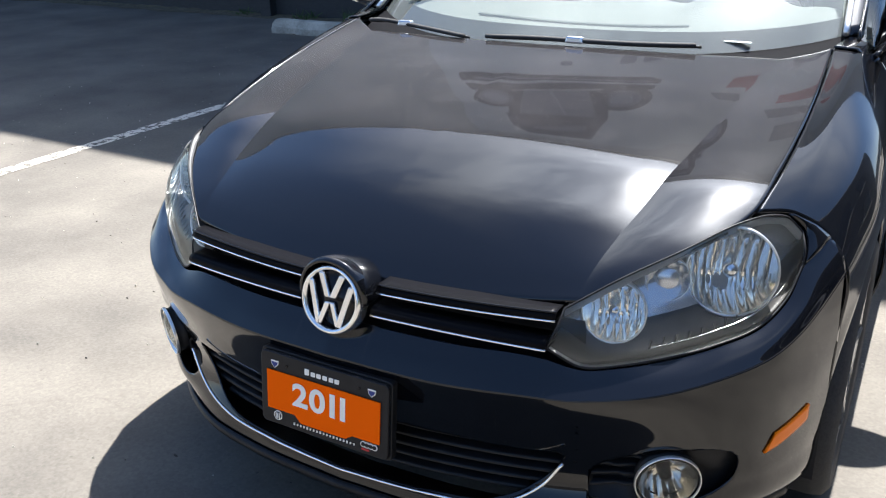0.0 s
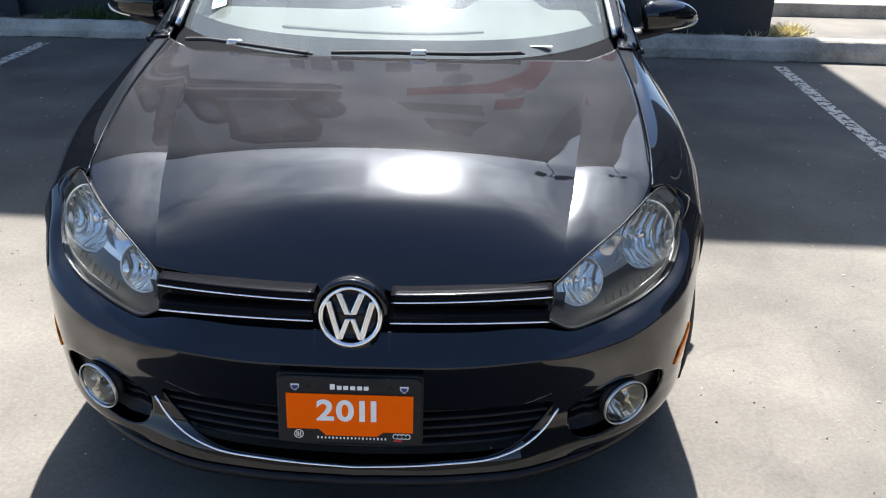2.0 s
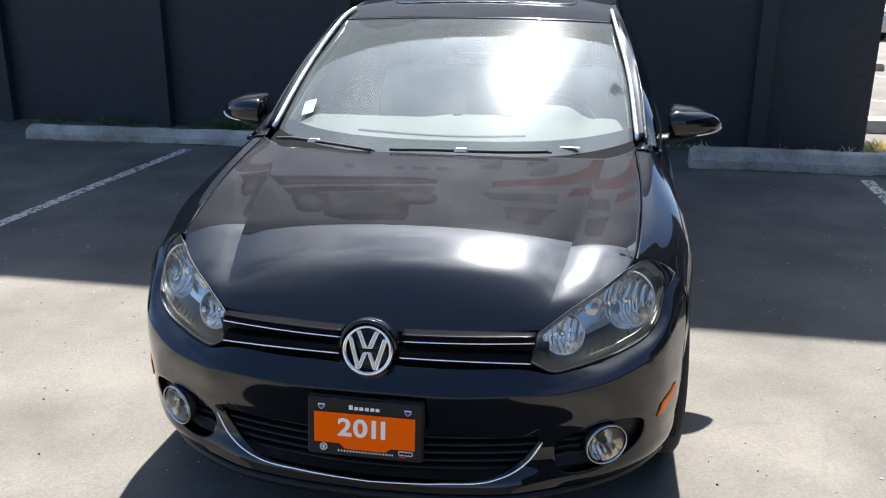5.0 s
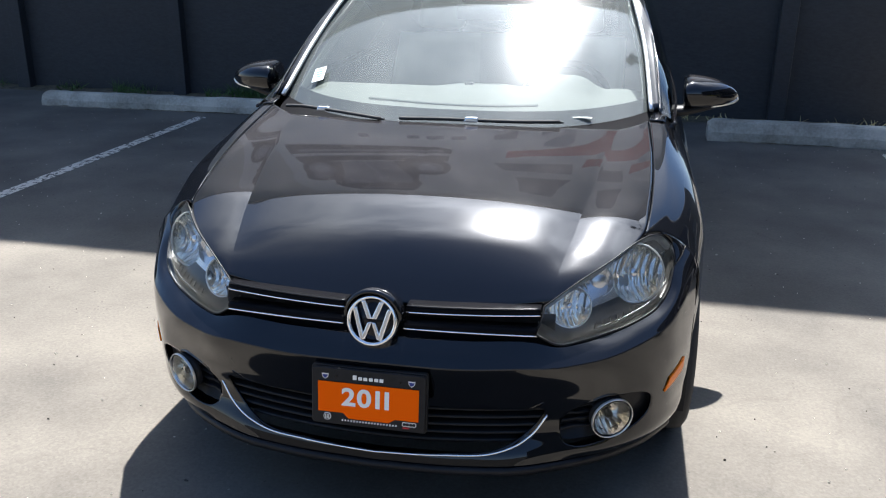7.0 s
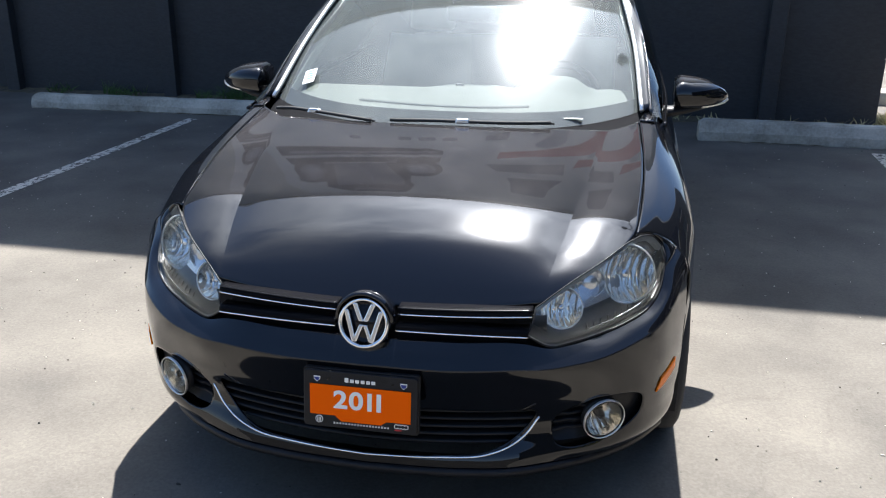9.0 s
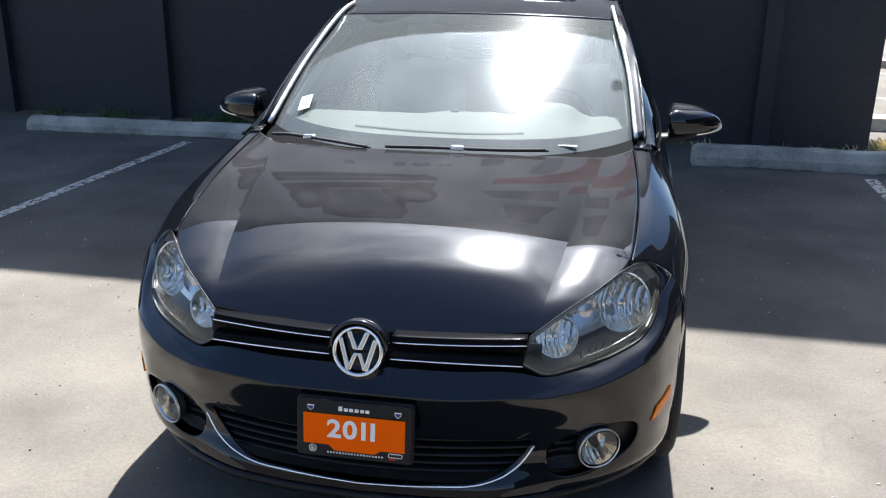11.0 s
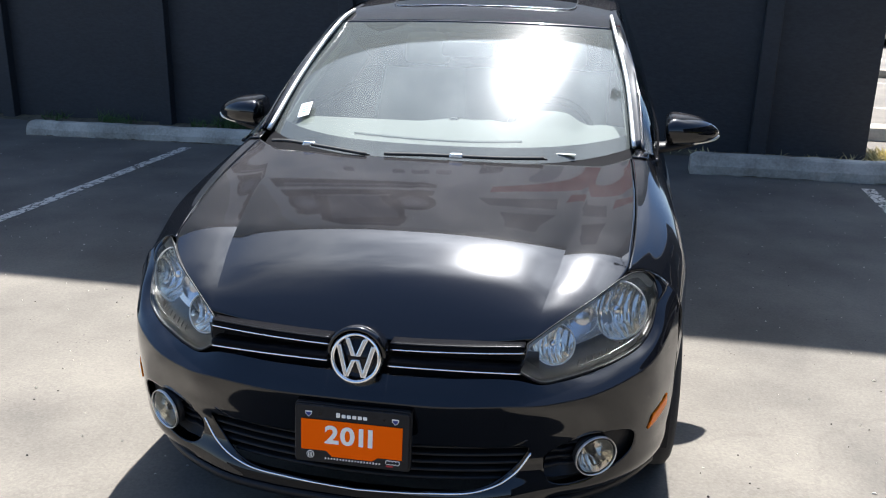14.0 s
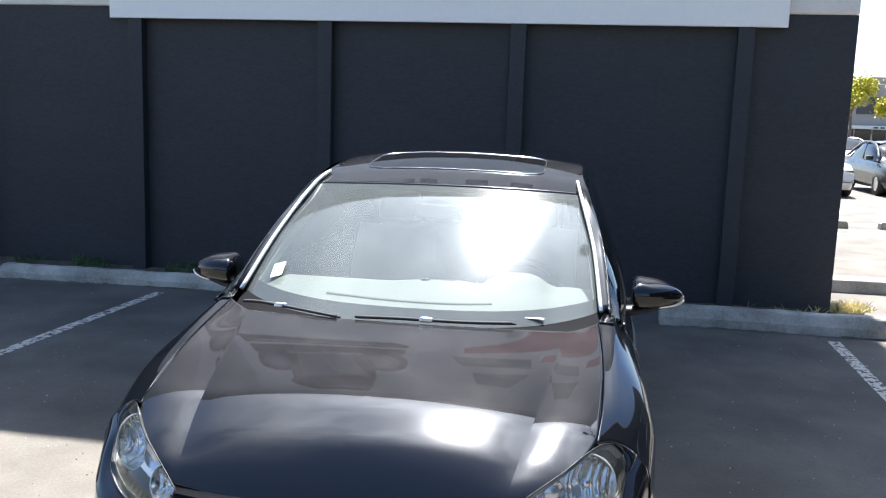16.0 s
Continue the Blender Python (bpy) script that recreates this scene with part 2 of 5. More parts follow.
    l.new(some.outputs["Result"], hole.inputs[1])
    whole = n.new("ShaderNodeMath")
    whole.operation, whole.inputs[0].default_value = "SUBTRACT", 1.0
    l.new(hole.outputs[0], whole.inputs[1])
    worn = n.new("ShaderNodeMath")
    worn.operation = "MULTIPLY"
    l.new(whole.outputs[0], worn.inputs[0])
    both_ = n.new("ShaderNodeMath")
    both_.operation = "MULTIPLY"
    l.new(pale.outputs["Result"], both_.inputs[0])
    l.new(line.outputs["Result"], worn.inputs[1])
    l.new(worn.outputs[0], both_.inputs[1])
    out = n.new("ShaderNodeVectorMath")
    out.operation = "SCALE"
    l.new(base, out.inputs[0])
    l.new(both_.outputs[0], out.inputs["Scale"])
    l.new(out.outputs["Vector"], p.inputs["Base Color"])
    return m


ASPHALT = asphalt()
CONCRETE = textured("weathered_concrete", (0.24, 0.215, 0.168), (0.55, 0.505, 0.415), 3.4, (0.85, 0.95), 0.35, 45, distance=0.005, grain=0.25)
DARK_WALL = textured("dark_grey_wall_paint", (0.0200, 0.0212, 0.0228), (0.0340, 0.0358, 0.0380), 0.8, (0.55, 0.75), 0.35, 22, distance=0.008, stretch=(1, 1, 2.5))
CREAM = textured("cream_stucco", (0.72, 0.67, 0.58), (0.80, 0.75, 0.66), 1.2, (0.85, 0.95), 0.4, 40)
BANNER = textured("white_banner_vinyl", (0.88, 0.85, 0.77), (0.92, 0.89, 0.81), 0.6, (0.45, 0.55), 0.05, 20)
GREEN = textured("weed_leaf", (0.03, 0.07, 0.012), (0.08, 0.14, 0.03), 20, (0.6, 0.8), 0.1, 80)
STRAW = textured("dry_grass", (0.48, 0.40, 0.17), (0.68, 0.60, 0.32), 12, (0.7, 0.9), 0.1, 80)


# ---- mesh helpers ----
def part(name, bm, material, parent=None, label="", smooth=True, thick=0.0, bevel=0.0):
    mesh = bpy.data.meshes.new(name)
    bm.to_mesh(mesh)
    bm.free()
    mesh.materials.append(material)
    if smooth:
        mesh.polygons.foreach_set("use_smooth", [True] * len(mesh.polygons))
    ob = new(name, mesh)
    ob.parent = parent
    if thick:
        s = ob.modifiers.new("thickness", "SOLIDIFY")
        s.thickness, s.offset = thick, -1.0
    if bevel:
        b = ob.modifiers.new("bevel", "BEVEL")
        b.width, b.segments, b.limit_method = bevel, 2, "ANGLE"
        b.harden_normals = True
    if label:
        ob["label"] = label
    return ob


def thing(name, label, category, group="", kind="", at=None):
    ob = new(name)
    ob.matrix_world = at or Matrix()
    return tagged(ob, label, category, group, kind)


def curve_points(ctrl, n):
    """n points on a Catmull-Rom curve through the control points, evenly spread by chord."""
    c = np.array(ctrl, float)
    d = np.r_[0, np.cumsum(np.maximum(np.linalg.norm(np.diff(c, axis=0), axis=1), 1e-6))]
    c = np.vstack([2 * c[0] - c[1], c, 2 * c[-1] - c[-2]])
    k = np.r_[2 * d[0] - d[1], d, 2 * d[-1] - d[-2]]
    out = []
    for s in np.linspace(d[0], d[-1], n):
        i = min(max(int(np.searchsorted(d, s, side="right")), 1), len(d) - 1)
        p0, p1, p2, p3 = c[i - 1 : i + 3]
        t0, t1, t2, t3 = k[i - 1 : i + 3]
        h = t2 - t1
        u = (s - t1) / h
        m1 = (p2 - p1) / h - (p2 - p0) / (t2 - t0) + (p1 - p0) / (t1 - t0)
        m2 = (p3 - p2) / (t3 - t2) - (p3 - p1) / (t3 - t1) + (p2 - p1) / h
        out.append((2 * u**3 - 3 * u**2 + 1) * p1 + (u**3 - 2 * u**2 + u) * h * m1 + (3 * u**2 - 2 * u**3) * p2 + (u**3 - u**2) * h * m2)
    return np.array(out)


def loft(rows, nu, nv):
    """A dense grid (nv, nu, 3) through rows of control points."""
    first = [curve_points(r, nu) for r in rows]
    return np.stack([curve_points([r[i] for r in first], nv) for i in range(nu)], 1)


def grid_bm(g, side=1, closed=False, flip=False):
    bm = bmesh.new()
    nv, nu = g.shape[:2]
    v = [[bm.verts.new((p[0] * side, p[1], p[2])) for p in row] for row in g]
    turn = (side < 0) != flip
    for j in range(nv - 1):
        for i in range(nu if closed else nu - 1):
            q = (v[j][i], v[j][(i + 1) % nu], v[j + 1][(i + 1) % nu], v[j + 1][i])
            try:
                bm.faces.new(q[::-1] if turn else q)
            except ValueError:
                pass
    return bm


def both(g):
    """A half grid whose rows start at x = 0, with its mirror image on the other side."""
    m = g[:, :0:-1] * np.array([-1, 1, 1])
    return np.concatenate([m, g], 1)


def joined(parts):
    """Several skins in one mesh, not welded, so that the edges between them stay crisp."""
    bm = bmesh.new()
    for b in parts:
        mesh = bpy.data.meshes.new("tmp")
        b.to_mesh(mesh)
        b.free()
        bm.from_mesh(mesh)
        bpy.data.meshes.remove(mesh)
    return bm


def trimmed_bm(g, keep, side=1, flip=False):
    """A grid without the places where keep(x, y, z) is negative; the rim follows the zero line."""
    nv, nu = g.shape[:2]
    g = g.copy()
    k = np.array([[keep(*p) for p in row] for row in g])
    moved = {}
    for j in range(nv):
        for i in range(nu):
            best = None
            for a, b in ((0, 1), (1, 0), (0, -1), (-1, 0)):
                jj, ii = j + a, i + b
                if 0 <= jj < nv and 0 <= ii < nu and k[j, i] * k[jj, ii] < 0:
                    t = k[j, i] / (k[j, i] - k[jj, ii])
                    if t <= 0.5 and (best is None or t < best[0]):
                        best = (t, g[j, i] + t * (g[jj, ii] - g[j, i]))
            if best:
                moved[j, i] = best[1]
    for (j, i), p in moved.items():
        g[j, i], k[j, i] = p, 0.0
    bm = bmesh.new()
    v = {}

    def vert(j, i):
        if (j, i) not in v:
            v[j, i] = bm.verts.new((g[j, i][0] * side, g[j, i][1], g[j, i][2]))
        return v[j, i]

    turn = (side < 0) != flip
    for j in range(nv - 1):
        for i in range(nu - 1):
            q = [(j, i), (j, i + 1), (j + 1, i + 1), (j + 1, i)]
            if all(k[c] >= 0 for c in q):
                faces = [q] if any(k[c] > 0 for c in q) else []
            else:
                faces = [f for f in ([q[0], q[1], q[2]], [q[0], q[2], q[3]], [q[0], q[1], q[3]], [q[1], q[2], q[3]]) if all(k[c] >= 0 for c in f) and any(k[c] > 0 for c in f)][:1]
            for f in faces:
                vs = [vert(*c) for c in f]
                bm.faces.new(vs[::-1] if turn else vs)
    return bm


def tube_bm(points, radius, sides=8, closed=False, flat=1.0):
    """A round bar along a path; flat squeezes it upright."""
    pts = [Vector(p) for p in points]
    bm = bmesh.new()
    rings = []
    for i, p in enumerate(pts):
        a, b = (pts[i - 1], pts[(i + 1) % len(pts)]) if closed else (pts[max(i - 1, 0)], pts[min(i + 1, len(pts) - 1)])
        t = (b - a).normalized()
        up = Vector((0, 0, 1)) if abs(t.z) < 0.9 else Vector((0, 1, 0))
        s = t.cross(up).normalized()
        u = s.cross(t)
        r = radius(i / max(len(pts) - 1, 1)) if callable(radius) else radius
        rings.append([bm.verts.new(p + r * (math.cos(w) * s + flat * math.sin(w) * u)) for w in np.linspace(0, 2 * math.pi, sides, endpoint=False)])
    n = len(rings)
    for i in range(n if closed else n - 1):
        for k in range(sides):
            bm.faces.new((rings[i][k], rings[(i + 1) % n][k], rings[(i + 1) % n][(k + 1) % sides], rings[i][(k + 1) % sides]))
    if not closed:
        bm.faces.new(rings[0])
        bm.faces.new(rings[-1][::-1])
    bmesh.ops.recalc_face_normals(bm, faces=bm.faces)
    return bm


def box_bm(size, at=(0, 0, 0), bevel=0.0, taper=1.0, segments=2):
    bm = bmesh.new()
    bmesh.ops.create_cube(bm, size=1.0)
    for v in bm.verts:
        k = taper if v.co.z > 0 else 1.0
        v.co = Vector((v.co.x * size[0] * k, v.co.y * size[1] * k, v.co.z * size[2])) + Vector(at)
    if bevel:
        bmesh.ops.bevel(bm, geom=bm.edges[:], offset=bevel, segments=segments, profile=0.5, affect="EDGES")
    return bm


def lathe_bm(profile, at, axis, sides=40):
    """A turned shape: profile rows (radius, along) round axis."""
    ax = Vector(axis).normalized()
    s = ax.cross(Vector((0, 0, 1)) if abs(ax.z) < 0.9 else Vector((1, 0, 0))).normalized()
    u = ax.cross(s)
    g = np.array([[Vector(at) + ax * h + r * (math.cos(w) * s + math.sin(w) * u) for w in np.linspace(0, 2 * math.pi, sides, endpoint=False)] for r, h in profile])
    bm = grid_bm(g, closed=True)
    bmesh.ops.remove_doubles(bm, verts=bm.verts, dist=1e-6)
    bmesh.ops.recalc_face_normals(bm, faces=bm.faces)
    return bm


def slab_bm(outline, at, right, up, depth):
    """A flat shape with an outline of (across, up) points, thickened by depth towards the viewer."""
    r, u = Vector(right).normalized(), Vector(up).normalized()
    n = r.cross(u)
    bm = bmesh.new()
    back = [bm.verts.new(Vector(at) + r * a + u * b) for a, b in outline]
    front = [bm.verts.new(Vector(at) + r * a + u * b + n * depth) for a, b in outline]
    bm.faces.new(front)
    bm.faces.new(back[::-1])
    k = len(outline)
    for i in range(k):
        bm.faces.new((back[i], back[(i + 1) % k], front[(i + 1) % k], front[i]))
    bmesh.ops.recalc_face_normals(bm, faces=bm.faces)
    return bm


def rounded(w, h, r, n=5):
    """The outline of a rectangle with round corners."""
    out = []
    for cx, cy, a in ((w / 2 - r, h / 2 - r, 0), (-w / 2 + r, h / 2 - r, 90), (-w / 2 + r, -h / 2 + r, 180), (w / 2 - r, -h / 2 + r, 270)):
        out += [(cx + r * math.cos(radians(a + 90 * i / n)), cy + r * math.sin(radians(a + 90 * i / n))) for i in range(n + 1)]
    return out


def text_bm(words, size, at, right, up, depth, wide=1.0):
    """Letters of the built-in font as a mesh, centred on a place."""
    c = bpy.data.curves.new("letters", "FONT")
    c.body, c.size, c.align_x, c.align_y, c.extrude, c.offset = words, size, "CENTER", "CENTER", depth, 0.03 * size
    ob = bpy.data.objects.new("letters", c)
    scene.collection.objects.link(ob)
    bpy.context.view_layer.update()
    mesh = bpy.data.meshes.new_from_object(ob.evaluated_get(bpy.context.evaluated_depsgraph_get()))
    bm = bmesh.new()
    bm.from_mesh(mesh)
    bpy.data.objects.remove(ob)
    bpy.data.meshes.remove(mesh)
    bm.transform(Matrix.Diagonal((wide, 1, 1, 1)))
    r, u = Vector(right).normalized(), Vector(up).normalized()
    m = Matrix((r, u, r.cross(u))).transposed().to_4x4()
    m.translation = Vector(at)
    bm.transform(m)
    return bm


def outward(bm, inside):
    """Turns an open skin so that its faces look away from a place inside."""
    bm.normal_update()
    c = Vector(inside)
    if sum((f.calc_center_median() - c).dot(f.normal) * f.calc_area() for f in bm.faces) < 0:
        bmesh.ops.reverse_faces(bm, faces=bm.faces[:])
    return bm


# ---- the lot ----
def ground():
    bm = bmesh.new()
    bmesh.ops.create_grid(bm, x_segments=60, y_segments=60, size=300)
    tagged(part("ground", bm, ASPHALT), "sun-bleached grey asphalt parking lot", "ground", kind="structure")


def paint_material():
    """Road paint, worn through to the asphalt in flakes."""
    m = principled("worn_white_road_paint", (0.60, 0.55, 0.46), 0.8)
    n, l = m.node_tree.nodes, m.node_tree.links
    c, a, r = n.new("ShaderNodeTexCoord"), n.new("ShaderNodeTexNoise"), n.new("ShaderNodeValToRGB")
    a.inputs["Scale"].default_value, a.inputs["Detail"].default_value, a.inputs["Roughness"].default_value = 21.0, 7, 0.7
    r.color_ramp.elements[0].position, r.color_ramp.elements[1].position = 0.455, 0.485
    l.new(c.outputs["Object"], a.inputs["Vector"])
    l.new(a.outputs["Fac"], r.inputs["Fac"])
    l.new(r.outputs["Color"], n["Principled BSDF"].inputs["Alpha"])
    return m


ROAD_PAINT = paint_material()


def stall_line(x0, y0, x1, y1, width=0.10):
    d = Vector((x1 - x0, y1 - y0, 0))
    s = Vector((-d.y, d.x, 0)).normalized() * width / 2
    n = 60
    bm = bmesh.new()
    rows = []
    for i in range(n + 1):
        p = Vector((x0, y0, 0.004)) + d * i / n
        w = 1 + 0.08 * noise.noise(p * 9)
        rows.append((bm.verts.new(p - s * w), bm.verts.new(p + s * w)))
    for a, b in zip(rows, rows[1:]):
        bm.faces.new((a[0], b[0], b[1], a[1]))
    outward(bm, (x0, y0, -5))
    tagged(part("stall_line", bm, ROAD_PAINT), "worn white parking stall line painted on asphalt", "line", "parking lines", "structure")


def wheel_stop(x0, x1, y, height=0.135, depth=0.16, yaw=0.0, label="weathered grey concrete wheel stop on the asphalt"):
    """A precast bar with sloping flanks, chipped edges and two cast feet."""
    n = max(int((x1 - x0) / 0.04), 2)
    section = [(-0.5, 0.0), (-0.49, 0.45), (-0.33, 0.93), (-0.27, 1.0), (0.27, 1.0), (0.33, 0.93), (0.49, 0.45), (0.5, 0.0)]
    bm = bmesh.new()
    rings = []
    for i in range(n + 1):
        x = (i / n - 0.5) * (x1 - x0)
        end = 0.03 if i in (0, n) else 0.0
        ring = []
        for a, b in section:
            p = Vector((x, a * depth, b * (height - end)))
            k = noise.noise(Vector((x * 6 + x0, a * 5, b * 5))) * 0.006 + noise.noise(Vector((x * 25 + x0, a * 9, b * 9))) * 0.003
            ring.append(bm.verts.new(p + Vector((0, k, k if b > 0.1 else 0))))
        rings.append(ring)
    for a, b in zip(rings, rings[1:]):
        for k in range(len(section) - 1):
            bm.faces.new((a[k], b[k], b[k + 1], a[k + 1]))
    bm.faces.new(rings[0])
    bm.faces.new(rings[-1][::-1])
    bmesh.ops.recalc_face_normals(bm, faces=bm.faces)
    ob = part("wheel_stop", bm, CONCRETE, smooth=False)
    ob.matrix_world = pose((x0 + x1) / 2, y, 0.0, 0, 0, yaw)
    tagged(ob, label, "wheel stop", "wheel stops")


WALL_Y, WALL_X, BAND = 6.57, 3.02, 2.745
ROOF_Z = 8.2
TURNED = Matrix.Translation((WALL_X, WALL_Y, 0)) @ pose(0, 0, 0, 0, 0, -1.1) @ Matrix.Translation((-WALL_X, -WALL_Y, 0))


def block_courses(z0, z1, x0, x1, y, step, material, name):
    """A wall face laid in courses, each a little proud or shy of the next."""
    bm = bmesh.new()
    z, k = z0, 0
    rnd = random.Random(4)
    while z < z1 - 1e-6:
        top = min(z + step, z1)
        off = rnd.uniform(-0.001, 0.001)
        g = np.array([[(x, y + off + 0.004 * noise.noise(Vector((x * 0.8, zz * 2, 3))), zz) for x in np.linspace(x0, x1, 60)] for zz in (z + 0.001, z + 0.02, (z + top) / 2, top - 0.02, top - 0.0005)])
        nb = grid_bm(g)
        mesh = bpy.data.meshes.new("tmp")
        nb.to_mesh(mesh)
        nb.free()
        bm.from_mesh(mesh)
        bpy.data.meshes.remove(mesh)
        z, k = top, k + 1
    return outward(bm, ((x0 + x1) / 2, y + 5, (z0 + z1) / 2))


def building():
    b = thing("wall_north", "tall building wall, dark grey below and cream stucco above", "wall", kind="structure", at=TURNED)
    x0 = -16.0
    part("wall_core", box_bm((WALL_X - x0 - 0.02, 9.0, BAND), ((WALL_X + x0) / 2, WALL_Y + 4.52, BAND / 2)), DARK_WALL, b, "dark grey painted lower wall", smooth=False)
    part("painted_courses", block_courses(0.0, BAND, x0, WALL_X, WALL_Y, 0.61, DARK_WALL, "courses"), DARK_WALL, b, "dark grey painted block courses", smooth=False)
    part("upper_wall", box_bm((WALL_X - x0, 9.06, ROOF_Z - BAND), ((WALL_X + x0) / 2, WALL_Y + 4.5, (ROOF_Z + BAND) / 2), 0.02), CREAM, b, "cream stucco upper wall", smooth=False)
    part("parapet_cap", box_bm((WALL_X - x0 + 0.1, 9.2, 0.12), ((WALL_X + x0) / 2, WALL_Y + 4.5, ROOF_Z + 0.06), 0.015), CREAM, b, "cream parapet cap", smooth=False)
    for x in (-5.85, -3.97, -1.945, -0.03, 2.05):
        part("pilaster", box_bm((0.15, 0.11, BAND), (x, WALL_Y - 0.05, BAND / 2), 0.008), DARK_WALL, b, "dark grey painted pilaster", smooth=False)


def banner():
    """A large printed panel over the dark wall: a dark vehicle and a red one seen from the front, as plain flat shapes."""
    b = thing("banner", "large white wall banner printed with a dark and a red vehicle", "banner", at=TURNED)
    x0, x1, z0, z1, y = -4.24, 2.40, 2.616, 7.6, 6.45
    part("panel", box_bm((x1 - x0, 0.05, z1 - z0), ((x0 + x1) / 2, y + 0.025, (z0 + z1) / 2), 0.006), BANNER, b, smooth=False)
    dark = principled("banner_dark_print", (0.03, 0.03, 0.034), 0.5)
    grey = principled("banner_grey_print", (0.25, 0.25, 0.26), 0.5)
    pale = principled("banner_pale_print", (0.42, 0.42, 0.44), 0.5)
    red = principled("banner_red_print", (0.50, 0.04, 0.04), 0.5)
    R, U = (1, 0, 0), (0, 0, 1)

    def print_(shape, at, material, name, k=0):
        part(name, slab_bm(shape, (at[0], y - 0.001 - 0.003 * k, at[1]), R, U, 0.002), material, b, smooth=False)

    disc = lambda r, q: [(r * math.cos(a), q * math.sin(a)) for a in np.linspace(0, 2 * math.pi, 24, endpoint=False)]
    # the dark one: bumper bars, round lamps, windscreen and roof
    cx = -2.55
    print_([(-1.40, 0.0), (1.25, 0.02), (1.42, 0.14), (1.40, 0.30), (-1.42, 0.30), (-1.45, 0.05)], (cx, 4.66), dark, "printed_bumper")
    print_(rounded(2.5, 0.05, 0.02), (cx + 0.05, 4.86), pale, "printed_line", 1)
    print_([(-1.38, 0.0), (1.38, 0.0), (1.34, 0.24), (-1.34, 0.24)], (cx, 5.05), dark, "printed_bar")
    for s in (-1, 1):
        print_(disc(0.42, 0.50), (cx + s * 0.98, 5.66), dark, "printed_lamp")
        print_(disc(0.29, 0.33), (cx + s * 0.98, 5.66), grey, "printed_lamp_glass", 1)
        print_(disc(0.17, 0.20), (cx + s * 0.98, 5.66), pale, "printed_lamp_centre", 2)
        print_([(s * 0.62 - 0.13, 0.0), (s * 0.62 + 0.13, 0.0), (s * 0.78 + 0.10, 1.25), (s * 0.78 - 0.10, 1.25)], (cx, 5.32), dark, "printed_pillar", 1)
    print_([(-0.60, 0.0), (0.60, 0.0), (0.74, 1.2), (-0.74, 1.2)], (cx, 5.33), grey, "printed_windscreen")
    print_([(-0.08, 0.0), (-0.05, 0.0), (0.17, 1.15), (0.14, 1.15)], (cx, 5.35), pale, "printed_wiper", 1)
    print_([(-0.95, 0.0), (0.88, 0.0), (0.78, 0.45), (0.66, 0.90), (-0.56, 0.90), (-0.82, 0.45)], (cx, 6.52), dark, "printed_roof", 1)
    print_(rounded(1.0, 0.12, 0.05), (cx + 0.05, 7.05), grey, "printed_roof_line", 2)
    # the red one, with its bonnet in grey shade
    print_([(-0.85, 0.10), (0.20, -0.12), (0.72, -0.42), (0.95, -0.30), (0.92, 0.15), (0.45, 0.34), (-0.85, 0.42)], (0.55, 4.72), red, "printed_vehicle")
    print_([(0.0, 0.0), (0.42, -0.05), (0.46, 0.30), (0.05, 0.36)], (1.02, 5.28), red, "printed_wing")
    print_([(-0.9, 0.0), (0.4, 0.12), (0.55, 0.55), (-0.7, 0.35)], (0.45, 5.35), grey, "printed_bonnet")
    print_([(-0.6, 0.0), (0.5, 0.1), (0.3, 0.7), (-0.4, 0.6)], (0.6, 6.05), grey, "printed_windscreen")
    print_(disc(0.20, 0.16), (0.35, 4.46), pale, "printed_lamp", 1)
    print_(disc(0.14, 0.20), (1.22, 5.02), pale, "printed_lamp", 1)
    # lettering on the banner, as plain bars
    for x, w in ((-2.35, 0.16), (-1.62, 0.18), (-1.32, 0.26), (-1.02, 0.20), (-0.4, 0.3), (0.2, 0.3)):
        print_(rounded(w, 0.12, 0.03, 2), (x, 4.18), grey, "lettering_bar")


def floodlight(x, y, z):
    """Two floodlight heads on one arm that reaches out from the building's roof corner."""
    f = thing("floodlight", "pair of black floodlights on an arm from the roof corner", "lamp")
    part("arm", tube_bm(curve_points([(WALL_X - 0.1, WALL_Y + 0.3, ROOF_Z - 0.2), (WALL_X + 0.1, WALL_Y - 0.3, ROOF_Z + 0.3), (x + 0.2, y + 0.3, z + 0.1), (x, y, z)], 18), 0.03), GLOSS_BLACK, f)
    part("crossbar", tube_bm([(x - 0.4, y, z), (x + 0.4, y, z)], 0.025), GLOSS_BLACK, f)
    for k in (-1, 1):
        head = part("head", box_bm((0.42, 0.22, 0.22), (0, 0, 0), 0.04, 0.75), GLOSS_BLACK, f, smooth=False)
        head.matrix_local = pose(x + k * 0.4, y - 0.05, z - 0.14, 35, 0, k * 15)
        part("glass_face", box_bm((0.36, 0.17, 0.012), (0, 0, -0.112), 0.004), SIDE_GLASS, head, smooth=False)


# ---- the car ----
INSIDE = (0, 2.0, 0.7)
# headlight edges, shared by bonnet, bumper and lens
HL_TOP = [(0.440, 0.168, 0.684), (0.52, 0.236, 0.732), (0.60, 0.312, 0.770), (0.684, 0.425, 0.803), (0.722, 0.488, 0.800), (0.745, 0.516, 0.790), (0.772, 0.526, 0.762)]
HL_LOW = [(0.424, 0.126, 0.622), (0.450, 0.137, 0.603), (0.479, 0.149, 0.586), (0.488, 0.153, 0.584), (0.54, 0.184, 0.586), (0.60, 0.227, 0.593), (0.68, 0.292, 0.610), (0.742, 0.368, 0.630), (0.772, 0.432, 0.664), (0.785, 0.490, 0.714)]



